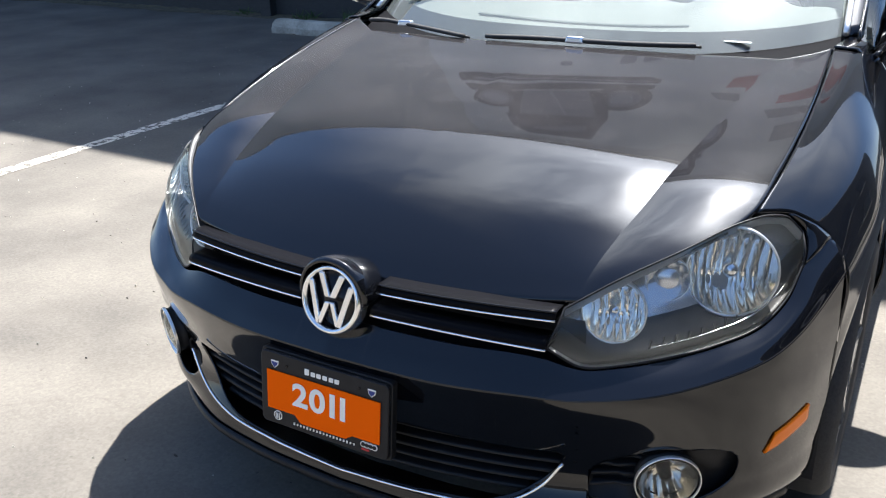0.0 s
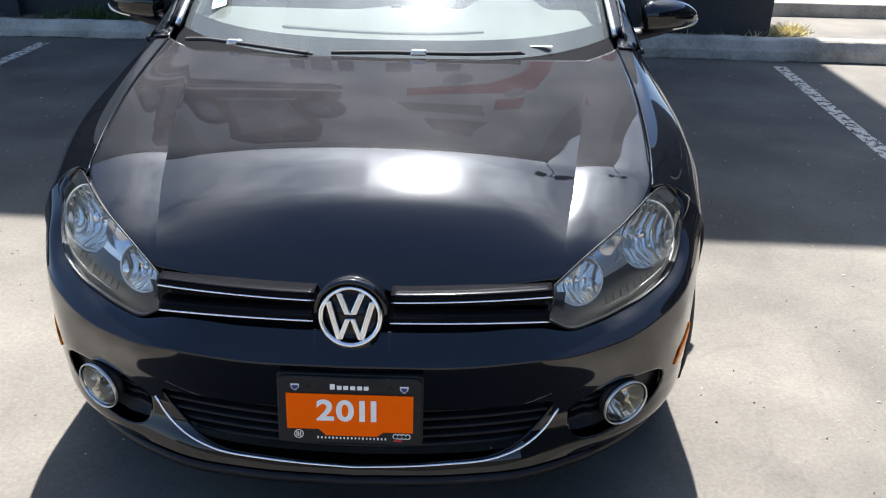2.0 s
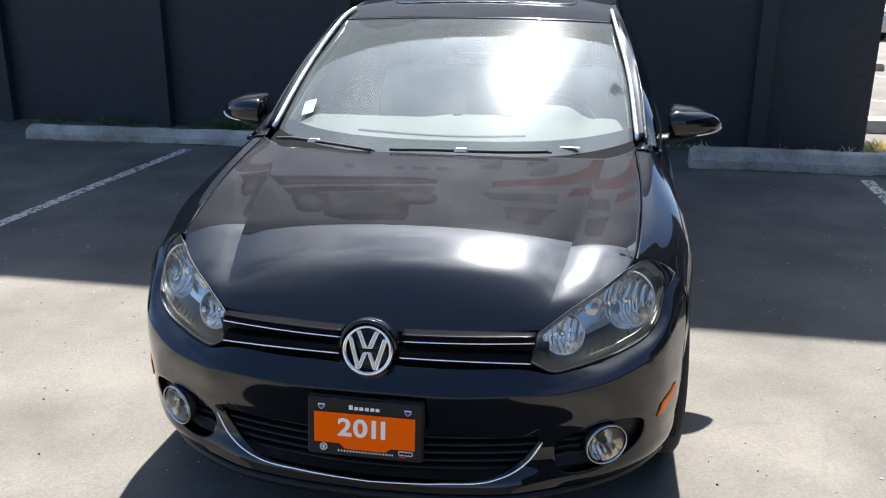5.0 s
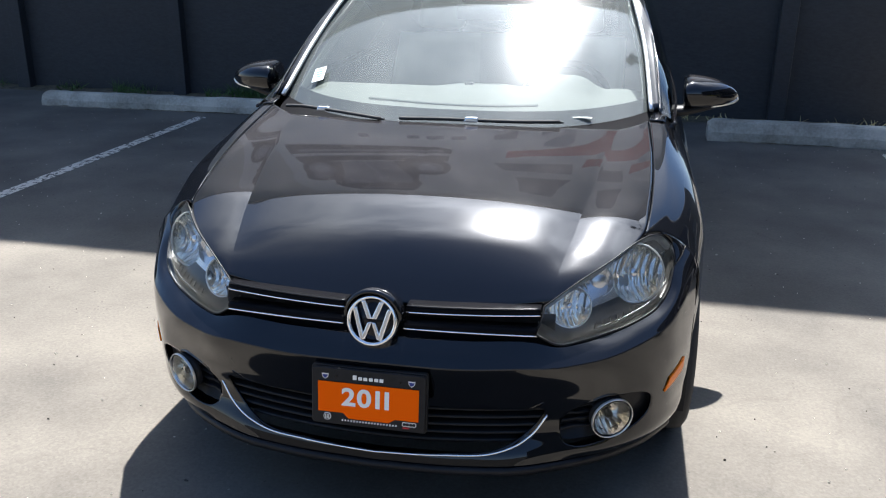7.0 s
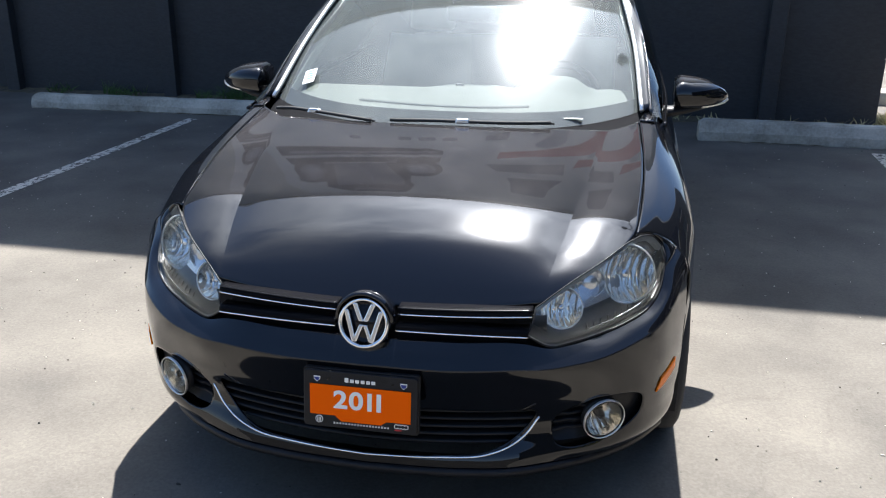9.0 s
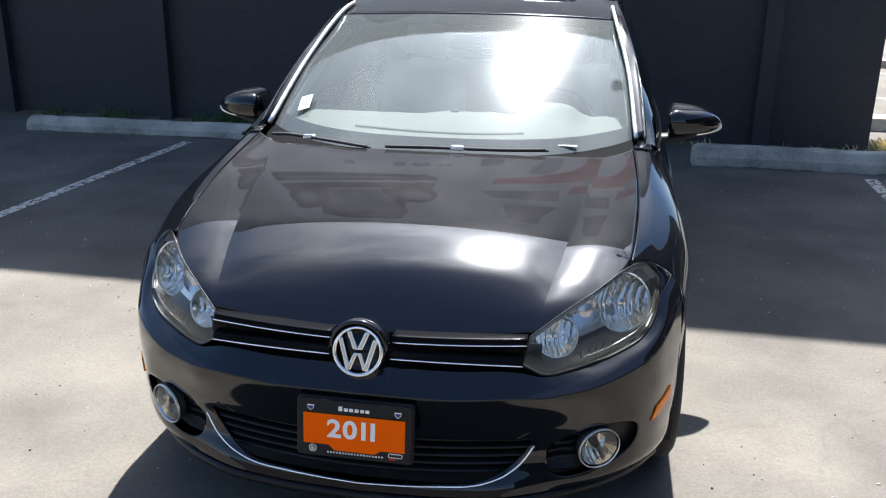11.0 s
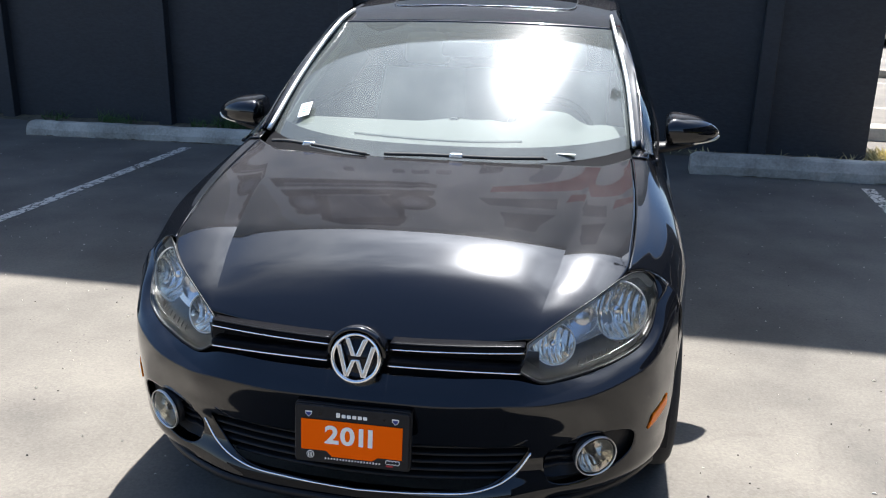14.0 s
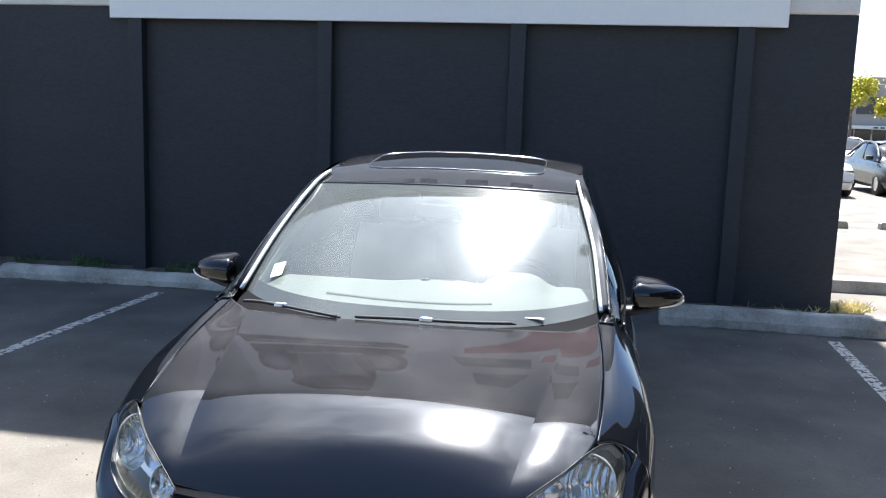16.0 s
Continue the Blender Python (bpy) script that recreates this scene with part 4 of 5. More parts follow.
def headlights(car):
    for s in (1, -1):
        top, bot = curve_points(HL_TOP, 40), curve_points(HL_LOW, 40)
        mid = (top + bot) / 2 + np.array([0.016, -0.026, 0.006]) * np.sin(np.linspace(0.30, math.pi - 0.25, 40))[:, None]
        lens_g = loft([[top[i] for i in range(40)], mid, bot], 48, 24)
        shell = np.stack([lens_g[0], lens_g[0] + np.array([-0.004, 0.012, -0.022]), lens_g[0] + np.array([-0.02, 0.05, -0.034]), lens_g[12] + np.array([-0.03, 0.17, 0.0]), lens_g[-1] + np.array([0.0, 0.15, 0.0]), lens_g[-1]])
        unit = part("headlight", outward(grid_bm(shell, s), (s * 0.6, 1.5, 0.7)), SHELL, car, "clear headlight with two round chrome reflectors")
        part("lens", outward(grid_bm(lens_g, s), INSIDE), LENS, unit, "clear plastic lens").visible_shadow = False
        rim = np.concatenate([lens_g[0], lens_g[1:-1, -1], lens_g[-1][::-1], lens_g[1:-1, 0][::-1]])
        part("seal", tube_bm([(p[0] * s, p[1], p[2]) for p in rim], 0.0022, 6, True), PLASTIC, unit, "black rubber seal")
        for name, ctr, ax, r, deep, columns in BOWLS:
            at, axis = Vector((ctr[0] * s, ctr[1], ctr[2])), Vector((ax[0] * s, ax[1], ax[2])).normalized()
            bowl = part(name, bowl_bm(at, axis, r, deep, columns), REFLECTOR, unit, "fluted chrome reflector bowl")
            part("rim", lathe_bm([(r * 0.985, -0.006), (r * 0.99, 0.001), (r * 1.02, 0.003), (r * 1.05, 0.0), (r * 1.06, -0.02)], at, axis, 56), BRIGHT, bowl, "bright rim")
            part("bulb_shield", lathe_bm([(0.0, -0.012), (0.010, -0.013), (r * 0.17, -0.018), (r * 0.17, -0.024), (r * 0.12, -0.026), (r * 0.10, -deep)], at, axis, 24), SATIN, bowl, "round bulb shield")
        at, axis = Vector((s * 0.578, 0.322, 0.707)), Vector((s * 0.3, -0.92, 0.22)).normalized()
        turn = part("turn_bowl", bowl_bm(at, axis, 0.040, 0.018, 4, 0.03), HOUSING, unit, "small turn signal bowl")
        part("rim", lathe_bm([(0.039, -0.004), (0.0405, 0.001), (0.042, -0.004), (0.042, -0.02)], at, axis, 40), BRIGHT, turn, "bright rim")
        part("turn_cap", lathe_bm([(0.0, -0.004), (0.018, -0.005), (0.026, -0.010), (0.027, -0.02)], at, axis, 32), HOUSING, turn)
        # the bright plate that carries the bowls, and the smoked lower bezel under them, both cut out round the bowls
        web = np.stack([lens_g[0] + np.array([-0.022, 0.085, -0.030]), lens_g[6] + np.array([-0.018, 0.10, 0.0]), lens_g[13] + np.array([-0.012, 0.092, 0.0]), lens_g[16] + np.array([-0.010, 0.082, 0.0])])
        part("carrier", outward(trimmed_bm(loft(web, 70, 24), clear_of_bowls, s), (s * 0.6, 1.2, 0.7)), HOUSING, unit, "silver carrier plate")
        bez = np.stack([lens_g[16] + np.array([-0.010, 0.082, 0.0]), lens_g[18] + np.array([-0.006, 0.070, -0.004]), lens_g[20] + np.array([-0.004, 0.055, -0.006]), lens_g[-1] + np.array([0.0, 0.030, 0.001]), lens_g[-1] + np.array([-0.002, 0.008, 0.003])])
        part("bezel", outward(trimmed_bm(loft(bez, 70, 30), clear_of_bowls, s), (s * 0.6, 1.0, 0.3)), SMOKED, unit, "smoked grey bezel")
        for i in range(15, 30, 2):
            p, q = bez[2, i], bez[3, i]
            part("rib", tube_bm([(a[0] * s, a[1] - 0.001, a[2] + 0.001) for a in (p, (p + q) / 2, p * 0.4 + q * 0.6)], 0.0018, 6), SMOKED, unit)
        part("bright_line", tube_bm([(p[0] * s, p[1], p[2]) for p in (lens_g[-3] + np.array([-0.006, 0.012, 0.004]))[16:42]], 0.0013, 6), SATIN, unit, "bright line along the bezel")


WHEEL_R, FRONT_AXLE, REAR_AXLE = 0.317, 0.88, 3.46


def fenders(car):
    for s in (1, -1):
        arch = lambda deg, r, x: (x, FRONT_AXLE + r * math.cos(radians(deg)), 0.32 + r * math.sin(radians(deg)))
        angles = (168, 140, 112, 84, 56, 30, 10)  # round the arch, front to back
        r0 = [(x, y, wing_height(y)) for x, y in ((0.697, 0.466), (0.711, 0.60), (0.717, 0.72), (0.719, 0.86), (0.716, 1.0), (0.711, 1.12), (0.706, 1.21))]
        r1 = [(0.752, 0.53, 0.792), (0.762, 0.63, 0.830), (0.768, 0.74, 0.866), (0.770, 0.87, 0.902), (0.768, 1.01, 0.936), (0.766, 1.14, 0.963), (0.765, 1.28, 0.985)]
        r2 = [(0.808, 0.557, 0.754), (0.826, 0.65, 0.79), (0.841, 0.75, 0.82), (0.847, 0.88, 0.85), (0.845, 1.03, 0.873), (0.840, 1.16, 0.89), (0.835, 1.31, 0.905)]
        r3 = [(0.856, 0.545, 0.69), (0.871, 0.64, 0.715), (0.885, 0.75, 0.745), (0.889, 0.89, 0.757), (0.887, 1.05, 0.755), (0.884, 1.19, 0.74), (0.880, 1.34, 0.72)]
        r4 = [(0.860, 0.534, 0.55), arch(140, 0.40, 0.871), arch(112, 0.395, 0.889), arch(84, 0.392, 0.892), arch(56, 0.395, 0.892), arch(30, 0.41, 0.890), (0.885, 1.36, 0.48)]
        flare = lambda a: float(np.interp(a, (10, 30, 84, 112, 126, 140, 157, 168), (0.882, 0.886, 0.888, 0.884, 0.879, 0.873, 0.865, 0.860)))
        r5 = [arch(a, 0.352, flare(a)) for a in angles]
        skin = loft([r0, r1, r2, r3, r4, r5], 60, 60)
        part("front_wing", outward(grid_bm(np.concatenate([skin, skin[-1:] - np.array([0.002, 0, 0.001]), skin[-1:] - np.array([0.016, 0, 0.002])]), s), (s * 0.3, 1.0, 0.4)), PAINT, car, "glossy black front wing", thick=0.006)
        # the wing's tip behind the headlight
        inner = curve_points([(0.744, 0.520, 0.794), (0.774, 0.530, 0.765), (0.789, 0.491, 0.713)], 12)
        outer = curve_points([(0.752, 0.531, 0.793), (0.786, 0.549, 0.775), (0.819, 0.561, 0.749)], 12)
        tip = np.stack([inner + (outer - inner) * v + np.array([0.004, -0.003, 0.003]) * math.sin(math.pi * v) for v in np.linspace(0, 1, 8)])
        part("wing_tip", outward(grid_bm(tip, s), (s * 0.5, 1.2, 0.5)), PAINT, car, thick=0.004)
        liner = np.array([[(x, FRONT_AXLE + 0.36 * math.cos(a), 0.32 + 0.36 * math.sin(a)) for x in (0.86, 0.5)] for a in np.linspace(-0.3, math.pi + 0.3, 24)])
        part("wheel_liner", grid_bm(liner, s), PLASTIC, car, "black wheel arch liner")


def wheel(car, y, s):
    ax = Vector((s, 0, 0))
    at = Vector((s * 0.80, y, WHEEL_R))
    tyre = [(0.222, -0.10), (0.24, -0.112), (0.29, -0.115), (0.311, -0.10), (0.317, -0.07), (0.317, 0.05), (0.311, 0.075), (0.29, 0.09), (0.24, 0.085), (0.222, 0.07)]
    w = part("wheel", lathe_bm(tyre, at, ax, 56), RUBBER, car, "black tyre on a silver alloy rim")
    part("rim", lathe_bm([(0.224, 0.072), (0.226, 0.08), (0.212, 0.08), (0.205, 0.05), (0.20, -0.08), (0.06, -0.09)], at, ax, 48), SATIN, w, "silver alloy rim")
    part("hub", lathe_bm([(0.0, 0.065), (0.03, 0.064), (0.055, 0.055), (0.06, 0.02)], at, ax, 24), SATIN, w)
    for k in range(5):
        a = 2 * math.pi * k / 5
        d = Vector((0, math.cos(a), math.sin(a)))
        part("spoke", tube_bm([at + ax * 0.052 + d * 0.045, at + ax * 0.058 + d * 0.12, at + ax * 0.066 + d * 0.21], lambda t: 0.028 - 0.008 * t, 8, False, 0.6), SATIN, w)


WS_LOW = [(0.712 * k, 1.115 + 0.157 * k**2 + 0.098 * k**4, 0.955 + 0.041 * k**4) for k in np.linspace(0, 1, 15)]
WS_TOP = [(0.608 * k, 1.965 + 0.041 * k**2 + 0.019 * k**4, 1.403 - 0.017 * k**2) for k in np.linspace(0, 1, 15)]


def greenhouse(car):
    rows = []
    for k, bulge in ((k, 0.048 * k * (1 - k)) for k in np.linspace(0, 1, 9)):
        rows.append([tuple(np.array(a) * (1 - k) + np.array(b) * k + np.array([0.012 * math.sin(math.pi * k) * (a[0] / 0.7), -bulge * 0.42, bulge * 0.9])) for a, b in zip(WS_LOW, WS_TOP)])
    g = both(loft(rows, 40, 50))
    screen = part("windscreen", outward(grid_bm(g), INSIDE), WINDSCREEN, car, "clear windscreen mirroring the bright sky")
    screen.visible_shadow = False
    inner = g + np.array([0, 0.006, -0.006])
    nv, nu = inner.shape[:2]
    part("black_border", outward(grid_bm(inner[:6]), INSIDE), BORDER, screen, "black printed border")
    part("black_border", outward(grid_bm(inner[-3:]), INSIDE), BORDER, screen, "black printed border")
    # a small paper sticker inside the lower corner
    at = Vector((-0.587, 1.405, 1.078))
    n = Vector((-0.28, -0.46, 0.85)).normalized()
    r = Vector((1.0, -0.05, 0.30))
    r = (r - n * r.dot(n)).normalized()
    part("sticker", slab_bm(rounded(0.052, 0.092, 0.003, 2), at, r, n.cross(r), 0.001), STICKER, screen, "white paper sticker", smooth=False)
    for k in range(4):
        part("sticker_bar", slab_bm(rounded(0.03, 0.006, 0.001, 1), at + n.cross(r) * (0.032 - 0.016 * k) + n * 0.0012, r, n.cross(r), 0.0006), principled("teal_print", (0.02, 0.25, 0.25), 0.5), screen, smooth=False)

    # cowl between bonnet and glass
    low = np.array([curve_points(WS_LOW, 40) + np.array([0, 0.004, -0.002]), curve_points(WS_LOW, 40) + np.array([0, -0.035, -0.012]), curve_points([(0, 1.02, 0.930), (0.3, 1.05, 0.930), (0.6, 1.12, 0.935), (0.71, 1.22, 0.94)], 40)])
    part("cowl", outward(grid_bm(both(low)), (0, 1.2, 0.5)), BORDER, car, "black plastic cowl")

    for s in (1, -1):
        a = curve_points([(0.712, 1.340, 0.997), (0.676, 1.68, 1.196), (0.611, 2.025, 1.388), (0.585, 2.4, 1.455)], 30)
        b = curve_points([(0.745, 1.300, 0.993), (0.722, 1.68, 1.200), (0.668, 2.05, 1.378), (0.65, 2.4, 1.435)], 30)
        m = a + np.array([0.034, 0.015, 0.007])
        part("a_pillar", outward(grid_bm(loft([a, m, b], 30, 10), s), (0, 2.2, 0.8)), PAINT, car, "glossy black windscreen pillar", thick=0.008)
        # pale bar painted in for the bright sky mirrored along the pillar's edge
        part("pillar_glint", tube_bm([((p[0] + 0.004) * s, p[1] - 0.008, p[2] + 0.009) for p in a[:25]], 0.0085, 8), BRIGHT, car, "pale bar drawn as the sky's glint on the pillar")
        trim = curve_points([(0.694, 1.40, 0.985), (0.655, 1.72, 1.170), (0.590, 2.05, 1.350)], 20)
        part("pillar_trim", outward(grid_bm(np.stack([trim, trim + np.array([0.004, 0.05, -0.02]), trim + np.array([0.02, 0.10, -0.05])]), s), (s * 1.2, 1.5, 1.6)), DASH, car, "pale inner pillar trim", thick=0.004)
        base = curve_points([(0.706, 1.20, 0.995), (0.716, 1.27, 0.996), (0.728, 1.33, 0.999)], 8)
        fill = np.stack([base, base + np.array([0.05, 0.02, -0.006]), base + np.array([0.09, 0.05, -0.06])])
        part("wing_corner", outward(grid_bm(fill, s), (0, 1.6, 0.5)), PAINT, car, thick=0.004)
    # roof
    rows = []
    for y, z, w, drop in ((1.965, 1.403, 0.61, 0.016), (2.2, 1.458, 0.63, 0.03), (2.6, 1.515, 0.64, 0.045), (3.1, 1.532, 0.63, 0.05), (3.6, 1.505, 0.60, 0.05), (4.0, 1.43, 0.56, 0.05)):
        rows.append([(w * k, y + (0.06 if y < 2 else 0.02) * k * k, z - drop * k**2.2) for k in (0, 0.35, 0.7, 0.9, 1.0)])
    skin = both(loft(rows, 30, 50))
    part("roof", outward(grid_bm(skin), INSIDE), PAINT, car, "glossy black roof", thick=0.01)
    # a rounded pane let into the roof
    across = [i for i in range(skin.shape[1]) if abs(skin[10, i, 0]) < 0.46]
    along = [j for j in range(skin.shape[0]) if 2.20 < skin[j, skin.shape[1] // 2, 1] < 2.77]
    g = skin[along[0] : along[-1] + 1, across[0] : across[-1] + 1] + np.array([0, 0, 0.004])
    pane = lambda x, y, z: 1 - (abs(x / 0.435) ** 8 + abs((y - 2.49) / 0.25) ** 8) ** 0.125
    sr = part("sunroof", outward(trimmed_bm(g, pane), INSIDE), DARK_GLASS, car, "dark glass sunroof")
    flat = g.reshape(-1, 3)
    edge = []
    for w in np.linspace(0, 2 * math.pi, 96, endpoint=False):
        c, d = math.cos(w), math.sin(w)
        k = (abs(c) ** 8 + abs(d) ** 8) ** -0.125
        x, y = 0.437 * k * c, 2.49 + 0.252 * k * d
        near_ = np.argsort((flat[:, 0] - x) ** 2 + (flat[:, 1] - y) ** 2)[:4]
        edge.append((x, y, float(flat[near_, 2].mean())))
    part("sunroof_seal", tube_bm(edge, 0.0022, 6, True), SATIN, sr, "bright sunroof edge")

    for s in (1, -1):
        belt = [(0.79, 1.26, 0.968), (0.815, 1.7, 0.985), (0.82, 2.3, 1.0), (0.80, 3.0, 1.015), (0.74, 3.9, 1.03)]
        rail = [(0.752, 1.32, 0.995), (0.715, 1.72, 1.21), (0.665, 2.3, 1.43), (0.65, 3.0, 1.46), (0.60, 3.8, 1.40)]
        m = [tuple((np.array(a) + np.array(b)) / 2 + np.array([0.02, 0, 0])) for a, b in zip(belt, rail)]
        part("side_window", outward(grid_bm(loft([belt, m, rail], 30, 8), s), INSIDE), SIDE_GLASS, car, "dark side window glass")
        side = [[(0.79, 1.26, 0.968), (0.815, 1.7, 0.985), (0.82, 2.3, 1.0), (0.80, 3.0, 1.015), (0.74, 3.9, 1.03), (0.5, 4.18, 1.02)],
                [(0.872, 1.32, 0.82), (0.883, 1.7, 0.82), (0.88, 2.3, 0.82), (0.875, 3.0, 0.82), (0.84, 3.9, 0.82), (0.55, 4.2, 0.8)],
                [(0.882, 1.36, 0.6), (0.890, 1.7, 0.6), (0.89, 2.3, 0.6), (0.89, 3.0, 0.6), (0.86, 3.9, 0.55), (0.55, 4.2, 0.5)],
                [(0.880, 1.30, 0.30), (0.87, 1.7, 0.28), (0.87, 2.3, 0.28), (0.87, 3.0, 0.28), (0.84, 3.9, 0.3), (0.55, 4.15, 0.3)],
                [(0.80, 1.30, 0.2), (0.80, 1.7, 0.18), (0.80, 2.3, 0.18), (0.80, 3.0, 0.18), (0.78, 3.9, 0.22), (0.5, 4.1, 0.25)]]
        part("door_side", outward(grid_bm(loft(side, 50, 24), s), INSIDE), PAINT, car, "glossy black car side", thick=0.008)
        strip = curve_points(belt[:4], 30)
        part("window_strip", tube_bm([((p[0] + 0.008) * s, p[1], p[2]) for p in strip], 0.007, 6), GLOSS_BLACK, car, "black window strip")
        for y in (FRONT_AXLE, REAR_AXLE):
            wheel(car, y, s)
    tail = np.array([[(x, 4.0 + k * 0.2 - 0.1 * x * x, z) for x in np.linspace(-0.56, 0.56, 16)] for k, z in ((0, 1.40), (0.5, 1.15), (0.9, 0.95), (1, 0.6), (0.8, 0.25))])
    part("tailgate", outward(grid_bm(tail), INSIDE), PAINT, car, thick=0.006)
    floor_ = np.array([[(x, y, 0.2) for x in (-0.62, 0.62)] for y in (0.62, 4.1)])
    part("underbody", outward(grid_bm(floor_), (0, 2, 1)), PLASTIC, car, "black underbody")
    bulk = np.array([[(x, 1.22, z) for x in (-0.75, 0.75)] for z in (0.2, 0.94)])
    part("bulkhead", outward(grid_bm(bulk), INSIDE), PLASTIC, car)


def mirrors(car):
    for s in (1, -1):
        # housing: rounded at the tip, full and flat towards the car
        rings = []
        for k in np.linspace(0, 1, 22):
            x = 0.845 + 0.21 * k
            top = 1.098 - 0.036 * k**2
            low = 0.972 + 0.008 * k
            y0 = 1.50 + 0.08 * k**2
            shrink = math.sqrt(max(1 - k**5, 0.0)) if k < 1 else 0.02
            cz, cy = (top + low) / 2, 1.64
            inner = math.sqrt(1 - 0.35 * (max(0.14 - k, 0.0) / 0.14) ** 2)
            hz, hy = (top - low) / 2 * max(shrink, 0.08) * inner, (1.64 - y0) * max(shrink, 0.1)
            rings.append([(x, cy - hy * (abs(math.cos(a)) ** 0.7) * (1 if math.cos(a) > 0 else -0.32), cz + hz * math.copysign(abs(math.sin(a)) ** 0.8, math.sin(a))) for a in np.linspace(0, 2 * math.pi, 28, endpoint=False)])
        bm = grid_bm(np.array(rings), s, closed=True)
        for ring in (bm.verts[:28], bm.verts[-28:]):
            bm.faces.new(ring)
        bmesh.ops.recalc_face_normals(bm, faces=bm.faces)
        m = part("mirror", bm, PAINT, car, "glossy black door mirror")
        part("turn_signal", tube_bm([(s * x, y, z) for x, y, z in curve_points([(0.950, 1.552, 0.992), (1.000, 1.578, 0.997), (1.035, 1.606, 1.004), (1.049, 1.628, 1.011)], 16)], 0.0085, 8, False, 0.9), BRIGHT, m, "pale turn signal strip")
        part("lower_shell", tube_bm([(s * x, y, z) for x, y, z in ((0.79, 1.57, 0.962), (0.84, 1.58, 0.965), (0.90, 1.59, 0.975), (0.98, 1.605, 0.995))], lambda t: 0.045 - 0.018 * t, 12, False, 0.55), PLASTIC, m, "black lower shell and stalk")


def wipers(car):
    for pts, base in (([(-0.645, 1.185, 0.985), (-0.58, 1.158, 0.992), (-0.477, 1.125, 0.990), (-0.33, 1.075, 0.985), (-0.24, 1.05, 0.98)], (-0.477, 1.125, 0.996)),
                      ([(-0.17, 1.052, 0.984), (0.0, 1.055, 0.988), (0.091, 1.056, 0.988), (0.25, 1.066, 0.988), (0.40, 1.09, 0.990)], (0.091, 1.056, 0.994))):
        c = curve_points(pts, 24)
        w = part("wiper", tube_bm([p + np.array([0, 0.0, 0.004]) for p in c], 0.008, 8, False, 0.8), RUBBER, car, "black wiper with a pale joint cap")
        part("cap", box_bm((0.055, 0.022, 0.018), base, 0.005, 0.8), SATIN, w, "pale joint cap", smooth=False)
        part("blade", tube_bm([p + np.array([0.01, 0.016, -0.002]) for p in c], 0.004, 6), RUBBER, w)
    part("vin_strip", box_bm((0.07, 0.012, 0.002), (0.47, 1.232, 0.985), 0.0005), INK_WHITE, car, "pale plate under the glass", smooth=False)


